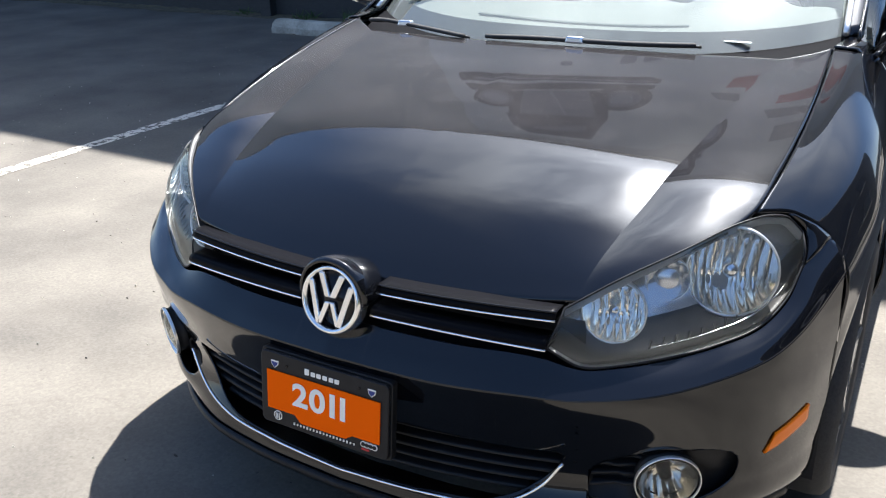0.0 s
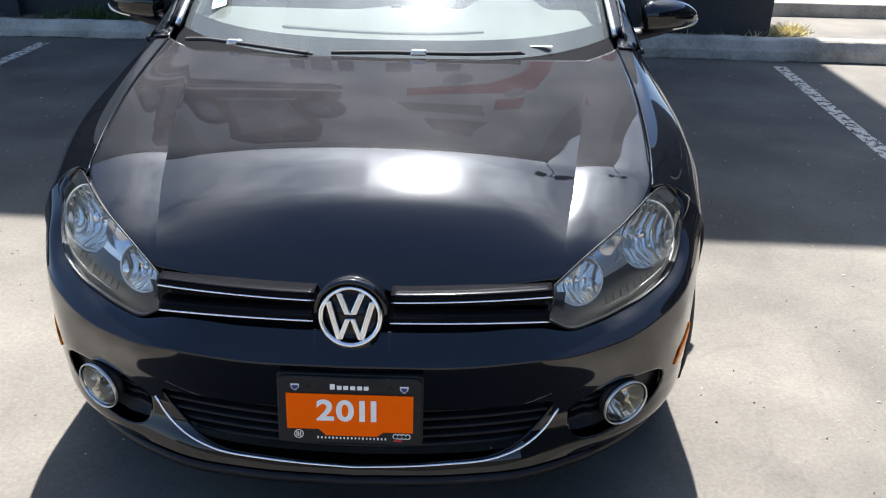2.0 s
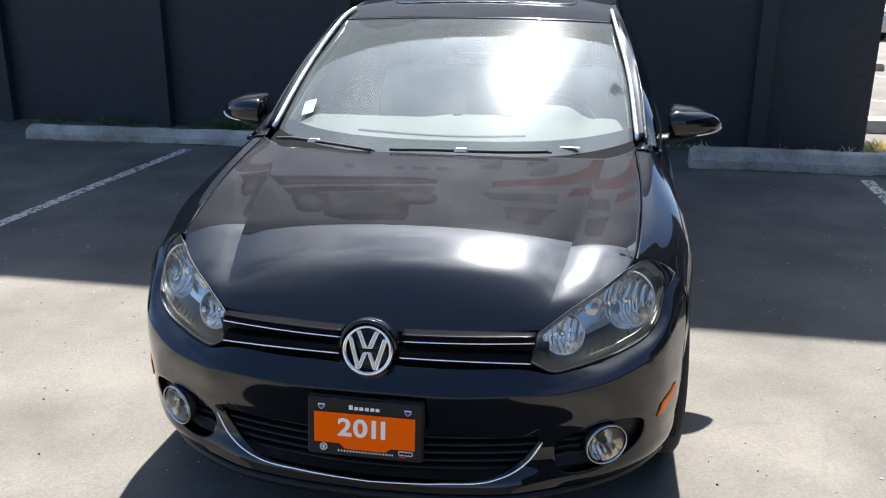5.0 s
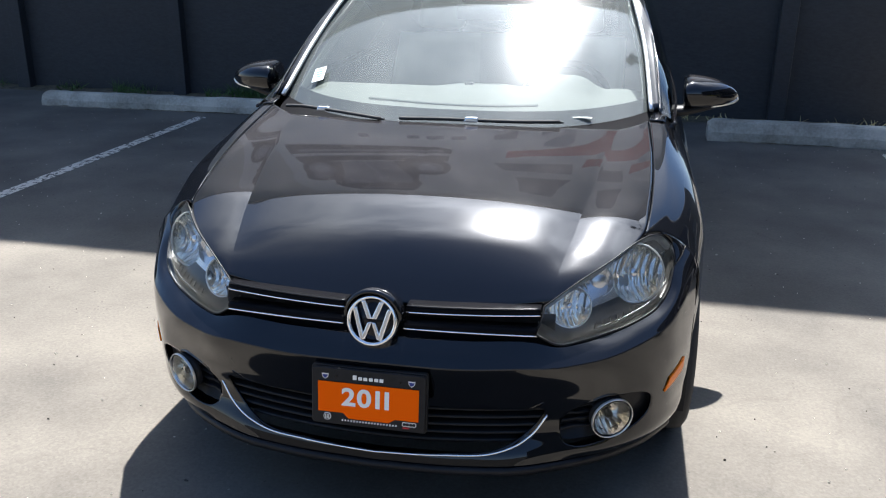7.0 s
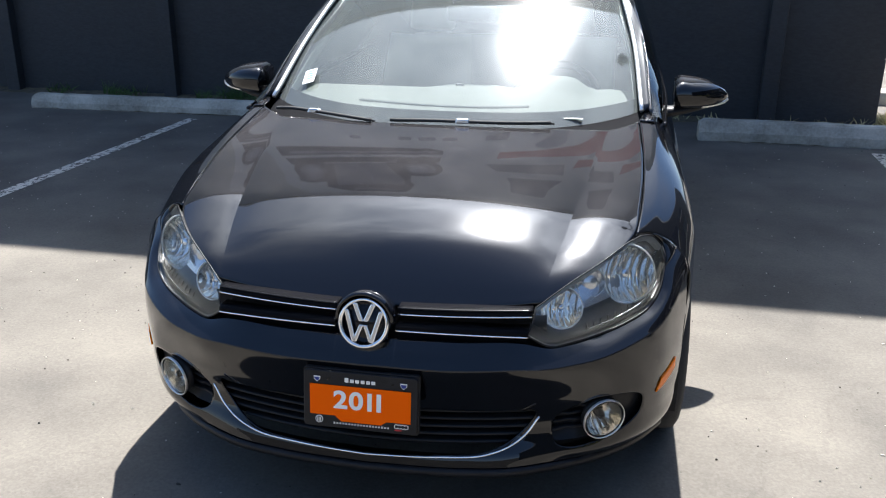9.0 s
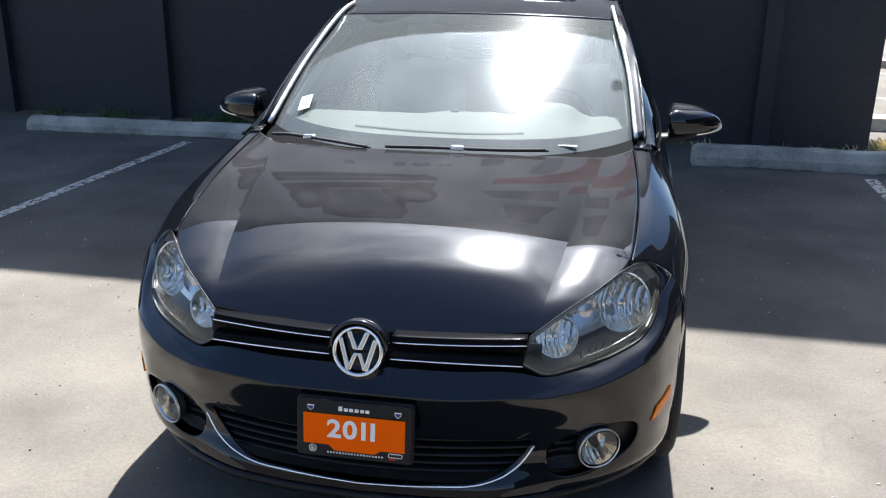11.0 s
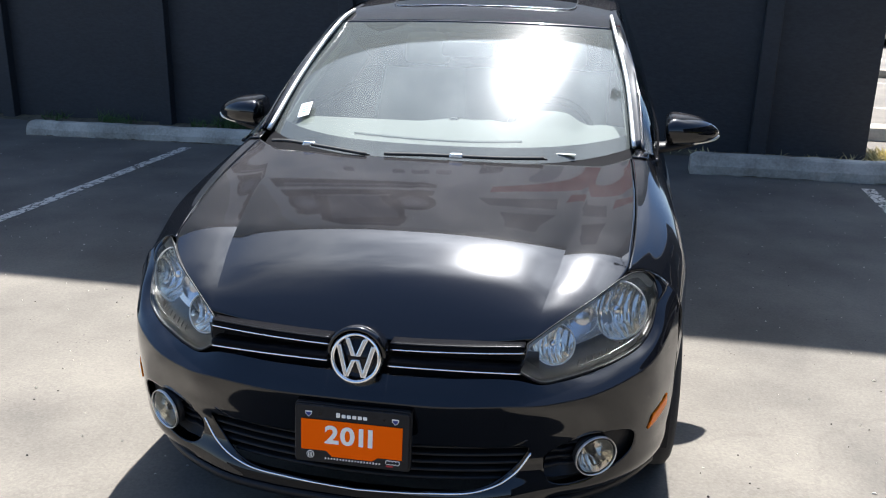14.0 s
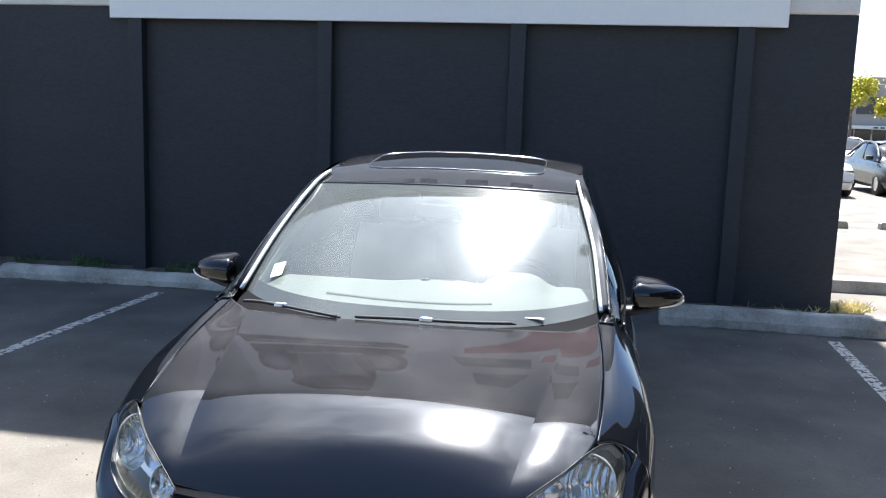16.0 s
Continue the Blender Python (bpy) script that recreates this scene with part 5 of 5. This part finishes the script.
def cabin(car):
    top = []
    for y, z in ((1.20, 0.950), (1.38, 0.978), (1.55, 0.996), (1.70, 1.004), (1.76, 0.985), (1.80, 0.90)):
        hump = lambda x: 0.066 * math.exp(-((x - 0.372) / 0.125) ** 4) + 0.020 * math.exp(-((x - 0.04) / 0.16) ** 4) + 0.018 * math.exp(-((x - 0.60) / 0.10) ** 2)
        w = (y - 1.20) / 0.5
        top.append([(x, y + 0.12 * x * x * max(1 - w, 0), z + hump(x) * max(min(2.2 * w - 1.2, 1), 0) * (1 if y < 1.78 else 0.5)) for x in np.linspace(-0.70, 0.70, 36)])
    dash = part("dashboard", outward(grid_bm(loft(top, 90, 40)), (0, 1.6, 0.5)), DASH, car, "pale grey dashboard with a demister vent", thick=0.01)
    part("vent", tube_bm(curve_points([(-0.39, 1.44, 0.988), (-0.1, 1.40, 0.983), (0.1, 1.40, 0.983), (0.29, 1.43, 0.987)], 20), 0.012, 8, False, 0.3), VENT_GREY, dash, "dark demister slot")
    part("light_sensor", box_bm((0.035, 0.03, 0.012), (-0.02, 1.66, 1.026), 0.004), TRIM_DARK, dash, "dark sunlight sensor", smooth=False)
    at, ax = Vector((0.37, 1.92, 0.93)), Vector((0, 1, 0.45)).normalized()
    ring = [at + 0.185 * (math.cos(a) * Vector((1, 0, 0)) + math.sin(a) * Vector((1, 0, 0)).cross(ax)) for a in np.linspace(0, 2 * math.pi, 40, endpoint=False)]
    sw = part("steering_wheel", tube_bm(ring, 0.016, 10, True), TRIM_DARK, car, "dark steering wheel")
    part("hub", lathe_bm([(0.0, 0.01), (0.06, 0.006), (0.075, -0.02), (0.06, -0.08)], at, ax * -1, 24), TRIM_DARK, sw)
    for a in (0, math.pi, -math.pi / 2):
        d = math.cos(a) * Vector((1, 0, 0)) + math.sin(a) * Vector((1, 0, 0)).cross(ax)
        part("spoke", tube_bm([at + d * 0.05, at + d * 0.18], 0.018, 8, False, 0.5), TRIM_DARK, sw)
    for x in (-0.37, 0.37):
        back = np.array([[(x + 0.25 * w * (1 - 0.12 * k * k), 2.45 + 0.32 * k - 0.05 * (1 - w * w), 0.50 + 0.62 * k) for w in np.linspace(-1, 1, 14)] for k in np.linspace(0, 1, 14)])
        seat = part("seat", outward(grid_bm(back), (x, 3.0, 0.8)), SEAT, car, "grey cloth front seat", thick=0.09)
        part("headrest", box_bm((0.26, 0.10, 0.17), (x, 2.82, 1.22), 0.04, 0.85, 3), SEAT, seat, "grey cloth headrest")
    bench = np.array([[(x, 3.3 + 0.2 * k, 0.5 + 0.55 * k) for x in np.linspace(-0.62, 0.62, 10)] for k in (0, 0.5, 1)])
    part("rear_bench", outward(grid_bm(bench), (0, 4, 0.8)), SEAT, car, "grey cloth rear bench", thick=0.1)
    lining = np.array([[(x, y, 1.385 + 0.05 * (y - 2.0) - 0.06 * x * x) for x in np.linspace(-0.58, 0.58, 10)] for y in (2.02, 2.6, 3.7)])
    part("headlining", outward(grid_bm(lining), (0, 2.6, 3)), SEAT, car, "pale headlining", thick=0.006)
    part("rear_view_mirror", box_bm((0.22, 0.03, 0.065), (0.0, 1.84, 1.30), 0.012, 1.0), TRIM_DARK, car, "dark rear view mirror")


def main_car():
    car = thing("car", "glossy black hatchback with an orange dealer plate, parked on asphalt", "car")
    bonnet(car)
    front(car)
    grille(car)
    badge(car)
    plate(car)
    headlights(car)
    fenders(car)
    greenhouse(car)
    mirrors(car)
    wipers(car)
    cabin(car)


def tuft(x, y, blades, height, spread, material, name, label, seed):
    """A clump of narrow bent blades."""
    rnd = random.Random(seed)
    bm = bmesh.new()
    for _ in range(blades):
        a, r = rnd.uniform(0, 2 * math.pi), spread * math.sqrt(rnd.random())
        p = Vector((r * math.cos(a), 0.6 * r * math.sin(a), 0))
        lean = Vector((rnd.gauss(0, 0.45), rnd.gauss(0, 0.45), 1)).normalized()
        h, w = height * rnd.uniform(0.4, 1.1), rnd.uniform(0.003, 0.007)
        side = lean.cross(Vector((rnd.gauss(0, 1), rnd.gauss(0, 1), 0.1))).normalized() * w
        bend = Vector((lean.x, lean.y, 0)) * h * 0.5
        pts = [p, p + lean * h * 0.5 + bend * 0.2, p + lean * h + bend]
        v = [bm.verts.new(q + s * k) for q, k in zip(pts, (1, 0.8, 0.15)) for s in (side, -side)]
        bm.faces.new((v[0], v[1], v[3], v[2]))
        bm.faces.new((v[2], v[3], v[5], v[4]))
    ob = part(name, bm, material)
    ob.matrix_world = pose(x, y, 0)
    return tagged(ob, label, "weeds", "weeds along the wall", "stuff")


def litter():
    """Chips of stone, leaf and bark strewn over the asphalt."""
    for name, colour, count, seed in (("pale_litter", (0.50, 0.46, 0.38), 900, 3), ("dark_litter", (0.06, 0.052, 0.042), 520, 8)):
        rnd = random.Random(seed)
        bm = bmesh.new()
        for _ in range(count):
            c = Vector((rnd.uniform(-5, 4.5), rnd.uniform(-0.8, 5.6), 0.001))
            r, n, a0 = rnd.uniform(0.0015, 0.0042) * (2.2 if rnd.random() < 0.10 else 1), rnd.choice((4, 5, 6)), rnd.uniform(0, 6)
            k, tall = rnd.uniform(0.35, 0.9), rnd.uniform(0.002, 0.005)
            low = [bm.verts.new(c + Vector((r * math.cos(a0 + 6.283 * i / n), r * k * math.sin(a0 + 6.283 * i / n), 0))) for i in range(n)]
            top = [bm.verts.new(v.co + (c - v.co) * 0.3 + Vector((0, 0, tall * rnd.uniform(0.6, 1.2)))) for v in low]
            bm.faces.new(top)
            for i in range(n):
                bm.faces.new((low[i], low[(i + 1) % n], top[(i + 1) % n], top[i]))
        tagged(part(name, bm, textured(name, tuple(0.7 * v for v in colour), colour, 30, (0.8, 0.9), 0.2, 90), smooth=False), name.replace("_", " ") + " of chips strewn on the asphalt", "litter", kind="stuff")


def far_car(colour, m, label, boxy=0.0):
    """A parked car far off: body, glasshouse, wheels and lamps."""
    car = thing("parked_car", label, "car", "cars parked beyond the wall", at=m)
    paint = principled("car_paint", colour, 0.5, 0.0, Coat_Weight=1.0, Coat_Roughness=0.04, Specular_IOR_Level=0.1)
    prof = [(0.0, 0.62, 0.22), (0.15, 0.74, 0.2), (1.0, 0.92, 0.2), (1.5, 0.95, 0.2), (3.0, 0.98, 0.2), (3.9, 0.98 + boxy * 0.1, 0.2), (4.3, 0.9, 0.24), (4.42, 0.65, 0.3)]
    c = curve_points(prof, 26)
    rows = []
    for y, top, low in c:
        w = 0.88 * (1 - 0.22 * max(0, (0.5 - y) / 0.5) ** 2 - 0.22 * max(0, (y - 3.9) / 0.5) ** 2)
        rows.append([(-w * 0.92, y, low), (-w, y, low + 0.2), (-w, y, top - 0.22), (-w * 0.9, y, top - 0.04), (-w * 0.5, y, top), (w * 0.5, y, top), (w * 0.9, y, top - 0.04), (w, y, top - 0.22), (w, y, low + 0.2), (w * 0.92, y, low)])
    bm = grid_bm(np.array(rows), closed=True)
    bm.verts.ensure_lookup_table()
    bm.faces.new(bm.verts[:10])
    bm.faces.new(bm.verts[-10:])
    bmesh.ops.recalc_face_normals(bm, faces=bm.faces)
    part("body", bm, paint, car)
    cabin_ = []
    for y, z, w in ((1.05, 0.93, 0.80), (1.75, 1.36, 0.66), (2.3, 1.44, 0.64), (3.0, 1.42, 0.63), (3.5 + 0.4 * boxy, 1.28 + 0.08 * boxy, 0.64), (4.05 + 0.2 * boxy, 0.98, 0.76)):
        cabin_.append([(-0.8, y, 0.92), (-w, y, z - 0.03), (-w * 0.7, y, z), (w * 0.7, y, z), (w, y, z - 0.03), (0.8, y, 0.92)])
    part("windows", outward(grid_bm(loft(cabin_, 12, 24)), (0, 2.4, 0.8)), DARK_GLASS, car, "dark windows")
    roof_ = [[(x, y, z + 0.012) for x in np.linspace(-w, w, 6)] for y, z, w in ((1.85, 1.39, 0.63), (2.3, 1.44, 0.63), (3.0, 1.42, 0.62), (3.45 + 0.4 * boxy, 1.30 + 0.07 * boxy, 0.62))]
    part("roof", outward(grid_bm(np.array(roof_)), (0, 2.4, 0.8)), paint, car, thick=0.02)
    for s in (-1, 1):
        for pts in ([(0.79, 1.05, 0.95), (0.68, 1.75, 1.35), (0.655, 2.3, 1.43), (0.65, 3.0, 1.41), (0.66, 3.5 + 0.4 * boxy, 1.27), (0.77, 4.05 + 0.2 * boxy, 0.98)], [(0.79, 2.45, 0.95), (0.665, 2.5, 1.41)]):
            part("pillar", tube_bm([(s * x, y, z) for x, y, z in curve_points(pts, 16)], 0.035, 6), paint, car)
        part("headlight", box_bm((0.34, 0.16, 0.13), (s * 0.60, 0.13, 0.66), 0.04), SATIN, car, "clear headlight")
        part("tail_light", box_bm((0.26, 0.12, 0.16), (s * 0.66, 4.33, 0.78), 0.03), INK_RED, car, "red tail light")
        part("mirror", box_bm((0.2, 0.1, 0.12), (s * 0.93, 1.45, 1.0), 0.03), paint, car)
        for y in (0.85, 3.5):
            at = Vector((s * 0.80, y, 0.315))
            w = part("wheel", lathe_bm([(0.2, -0.1), (0.3, -0.1), (0.315, -0.07), (0.315, 0.07), (0.3, 0.1), (0.2, 0.1)], at, (s, 0, 0), 28), RUBBER, car, "black tyre on a silver rim")
            part("rim", lathe_bm([(0.0, 0.085), (0.1, 0.08), (0.19, 0.095), (0.205, 0.09)], at, (s, 0, 0), 20), SATIN, w)


def street_tree(x, y, height, crown, seed):
    """A small street tree: tapered trunk, limbs and a loose crown of leaves."""
    t = thing("street_tree", "small street tree with yellow-green leaves in the lot", "tree", "street trees", at=pose(x, y, 0))
    rnd = random.Random(seed)
    bark = textured("bark", (0.09, 0.07, 0.05), (0.18, 0.14, 0.10), 9, (0.85, 0.95), 0.5, 40)
    leaf = textured("sunlit_leaf", (0.30, 0.29, 0.010), (0.56, 0.52, 0.03), 6, (0.5, 0.7), 0.1, 40)
    base = height - crown * 1.5
    part("trunk", tube_bm(curve_points([(0, 0, -0.1), (0.05, 0, base * 0.6), (0, 0.05, base), (0.05, 0, height - crown * 0.5)], 12), lambda k: 0.10 - 0.06 * k, 10), bark, t)
    tips = []
    for i in range(9):
        a, up = i * 2.4, rnd.uniform(0.2, 0.9)
        tip = Vector((math.cos(a) * crown * rnd.uniform(0.5, 0.85), math.sin(a) * crown * rnd.uniform(0.5, 0.85), base + crown * (0.3 + 1.5 * up)))
        part("limb", tube_bm(curve_points([(0.02, 0.02, base * 0.95 + 0.1 * i * crown), tuple(tip * 0.5 + Vector((0, 0, base * 0.55))), tuple(tip)], 8), lambda k: 0.035 - 0.027 * k, 6), bark, t)
        tips.append(tip)
    bm = bmesh.new()
    for _ in range(5200):
        tip = rnd.choice(tips)
        p = tip + Vector((rnd.gauss(0, 0.3), rnd.gauss(0, 0.3), rnd.gauss(0, 0.26))) * crown * 0.9
        n = Vector((rnd.gauss(0, 1), rnd.gauss(0, 1), rnd.gauss(0.4, 1))).normalized()
        u = n.orthogonal().normalized() * rnd.uniform(0.05, 0.09)
        v = n.cross(u) * 0.6
        bm.faces.new([bm.verts.new(p + q) for q in (u, v, -u, -v)])
    part("crown", bm, leaf, t, "loose yellow-green leaves")


def far_building():
    """A two-storey commercial building across the lot: recessed windows, a sign band over glazed shops."""
    h = thing("shop_building", "two-storey grey stucco building with glazed shops across the lot", "building")
    stucco = textured("grey_stucco", (0.30, 0.28, 0.255), (0.38, 0.355, 0.325), 0.6, (0.85, 0.95), 0.3, 12)
    y = 110.0
    part("wall", box_bm((60, 12, 5.0), (52, y + 6, 4.85), 0.05), stucco, h, smooth=False)
    part("parapet", box_bm((45, 10, 0.8), (57.2, y + 6, 7.75), 0.05), stucco, h, smooth=False)
    part("parapet_cap", box_bm((45.2, 10.2, 0.12), (57.2, y + 6, 8.2), 0.03), CREAM, h, "pale parapet cap", smooth=False)
    part("shop_wall", box_bm((60, 10, 2.4), (52, y + 7.4, 1.2), 0.05), stucco, h, smooth=False)
    part("sign_band", box_bm((60, 1.4, 0.42), (52, y - 0.4, 2.2), 0.04), CREAM, h, "pale sign band", smooth=False)
    for k in range(9):
        part("sign_bar", box_bm((0.5, 0.04, 0.18), (35.2 + 0.75 * k, y - 1.12, 2.2), 0.01), TRIM_DARK, h, "dark sign lettering bar", smooth=False)
    for k in range(7):
        x = 37.2 + 6.4 * k
        w = part("window", box_bm((5.8, 0.5, 2.0), (x, y - 0.02, 4.8), 0.03), TRIM_DARK, h, "dark recessed window", smooth=False)
        for i in range(3):
            part("pane", box_bm((1.7, 0.06, 1.7), (x - 1.9 + 1.9 * i, y - 0.28, 4.8), 0.01), DARK_GLASS, w, smooth=False)
    part("stepped_window", box_bm((1.2, 0.5, 0.95), (33.75, y - 0.02, 4.25), 0.02), TRIM_DARK, h, "dark stepped window", smooth=False)
    for k in range(16):
        x = 30.6 + 2.1 * k
        part("shop_pane", box_bm((1.9, 0.12, 1.7), (x, y + 2.36, 1.05), 0.02), DARK_GLASS, h, "dark shop glass", smooth=False)
        part("mullion", box_bm((0.16, 0.16, 2.0), (x + 1.05, y + 2.3, 1.0), 0.02), CREAM, h, "pale mullion", smooth=False)
    for x in (32.3, 44.0, 56.0):
        part("column", box_bm((0.7, 0.7, 2.3), (x, y - 0.3, 1.15), 0.04), stucco, h, "grey stucco column", smooth=False)


def kerb(x0, x1, y, depth=0.30, height=0.14):
    n = int((x1 - x0) / 0.25)
    rows = np.array([[(x, y + a, z + 0.004 * noise.noise(Vector((x * 4, a * 9, z * 9)))) for x in np.linspace(x0, x1, n)] for a, z in ((0, 0), (0.012, height - 0.015), (0.03, height), (depth - 0.02, height), (depth, height - 0.02), (depth, 0))])
    tagged(part("kerb", outward(grid_bm(rows), ((x0 + x1) / 2, y + depth / 2, -3)), CONCRETE), "pale concrete kerb beyond the wall", "kerb", kind="structure")


def street_side():
    """An unseen row added behind the camera, kept dark for the bumper's reflections."""
    h = thing("unseen_wall_south", "unseen dark brown building added behind the camera for reflections", "wall", kind="structure")
    part("wall", box_bm((90, 6, 5.0), (0, -34, 2.5), 0.05), textured("brown_stucco", (0.040, 0.037, 0.034), (0.062, 0.058, 0.052), 1.0, (0.85, 0.95), 0.3, 20), h, smooth=False)


def east_side():
    """An unseen building to the east, with a low hedge, added to darken the wing's reflections."""
    h = thing("unseen_wall_east", "unseen dark building added to darken the wing's reflections", "wall", kind="structure")
    stucco = textured("slate_stucco", (0.045, 0.050, 0.055), (0.075, 0.080, 0.085), 0.9, (0.85, 0.95), 0.3, 20)
    part("wall", box_bm((6, 42, 10.4), (17, 1, 5.2), 0.05), stucco, h, smooth=False)
    part("parapet_cap", box_bm((6.2, 42.2, 0.14), (17, 1, 10.47), 0.02), CREAM, h, "cream parapet cap", smooth=False)
    for z in (3.2, 6.8):
        for y in (-8.0, -3.5, 1.0, 5.5, 10.0, 14.5):
            part("window", box_bm((0.12, 2.6, 1.8), (13.98, y, z), 0.02), DARK_GLASS, h, "dark window", smooth=False)
            part("window_sill", box_bm((0.30, 2.8, 0.12), (13.9, y, z - 1.0), 0.02), CREAM, h, "pale window sill", smooth=False)
    rnd = random.Random(12)
    leaf = textured("hedge_leaf", (0.10, 0.11, 0.012), (0.24, 0.23, 0.03), 6, (0.5, 0.7), 0.1, 40)
    bm = bmesh.new()
    for _ in range(5200):
        p = Vector((rnd.gauss(12.6, 0.32), rnd.uniform(-12, 9), rnd.uniform(0.0, 1.25) + 0.18 * math.sin(rnd.uniform(0, 6))))
        n = Vector((rnd.gauss(-0.4, 1), rnd.gauss(0, 1), rnd.gauss(0.4, 1))).normalized()
        u = n.orthogonal().normalized() * rnd.uniform(0.06, 0.12)
        v = n.cross(u) * 0.6
        bm.faces.new([bm.verts.new(p + q) for q in (u, v, -u, -v)])
    tagged(part("hedge", bm, leaf), "unseen low yellow-green hedge added for the wing's reflections", "hedge", kind="stuff")


def soil_strip(x0, x1, back, wide0, label):
    """Blown soil and dead leaves gathered at the foot of the wall."""
    n = int((x1 - x0) / 0.06)
    rows = []
    for b in np.linspace(0, 1, 8):
        row = []
        for x in np.linspace(x0, x1, n):
            wide = max(wide0 * (1 + 0.6 * noise.noise(Vector((x * 1.7, 0, 3))) + 0.5 * noise.noise(Vector((x * 11, 0, 5)))), 0.01)
            y = back(x) + 0.02 - wide * b
            z = 0.004 + (0.022 + 0.02 * noise.noise(Vector((x * 6, b * 3, 1)))) * (1 - b) ** 1.5
            row.append((x, y, z))
        rows.append(row)
    soil = textured("leaf_litter_soil", (0.035, 0.028, 0.017), (0.16, 0.13, 0.075), 14, (0.85, 0.95), 0.6, 70)
    tagged(part("soil_strip", outward(grid_bm(np.array(rows)), ((x0 + x1) / 2, WALL_Y, -4)), soil), label, "soil", kind="stuff")


ground()
building()
banner()
floodlight(3.2, 5.2, 8.4)
stall_line(-3.36, 0.6, -3.215, 5.56)
stall_line(2.62, 2.2, 2.745, 5.40)
wheel_stop(-5.03, -2.35, 5.85, yaw=0.5)
wheel_stop(1.37, 5.6, 5.68, 0.17, 0.20, yaw=-1.1)
main_car()

# ---- weeds, litter and the lot beyond ----
litter()
soil_strip(-12.0, 2.9, lambda x: WALL_Y + 0.019 * (WALL_X - x), 0.22, "brown soil and dead leaves along the wall foot")
soil_strip(-5.0, -2.38, lambda x: 5.772 + 0.0087 * (x + 3.69), 0.03, "thin line of soil before the wheel stop")
soil_strip(1.4, 5.5, lambda x: 5.58 - 0.0192 * (x - 3.485), 0.025, "thin line of soil before the long wheel stop")
for k, (x, n, h) in enumerate(((-6.2, 30, 0.10), (-5.3, 40, 0.12), (-4.65, 60, 0.16), (-4.4, 40, 0.12), (-3.55, 45, 0.13), (-3.25, 90, 0.18), (-3.0, 60, 0.15), (1.2, 26, 0.10), (1.55, 14, 0.08), (2.2, 14, 0.08), (2.6, 18, 0.09), (2.85, 20, 0.10))):
    tuft(x, WALL_Y - 0.08 + 0.019 * (WALL_X - x), n, h, 0.14, GREEN if x < 0.5 else STRAW, "weeds", "green weeds at the foot of the wall" if x < 0.5 else "dry weeds at the foot of the wall", 20 + k)
tuft(3.20, 6.66, 420, 0.13, 0.15, STRAW, "dry_grass", "dry yellow grass at the wall corner", 50)
tuft(3.36, 6.80, 160, 0.08, 0.12, STRAW, "dry_grass", "dry yellow grass at the wall corner", 51)
kerb(3.05, 14.0, 7.75)
street_side()
east_side()
stall_line(4.1, 10.4, 4.9, 10.1, 0.12)
stall_line(4.9, 13.5, 5.7, 13.0, 0.10)
stall_line(5.2, 14.6, 6.4, 18.5, 0.10)
wheel_stop(3.9, 5.38, 14.35)
wheel_stop(5.95, 7.8, 14.45)
# unseen car, added so that the wing mirrors something dark
far_car((0.012, 0.014, 0.022), pose(5.9, -0.6, 0), "unseen dark blue hatchback added for the wing's reflection", 1.0)
far_car((0.78, 0.78, 0.77), pose(6.85, 21.75, 0), "white hatchback parked in the lot beyond the wall", 1.0)
far_car((0.022, 0.027, 0.028), pose(9.5, 22.4, 0), "grey saloon parked in the lot beyond the wall")
far_car((0.50, 0.02, 0.03), pose(9.5, 31.0, 0, 0, 0, 8), "red car parked far back in the lot", 1.0)
far_car((0.75, 0.72, 0.72), pose(12.0, 35.5, 0, 0, 0, 10), "white car parked far back in the lot", 1.0)
far_car((0.50, 0.51, 0.52), pose(20.5, 63.0, 0, 0, 0, 85), "silver car parked across the lot", 1.0)
street_tree(14.0, 45.0, 4.15, 0.92, 5)
street_tree(15.95, 45.5, 3.1, 0.55, 6)
far_building()
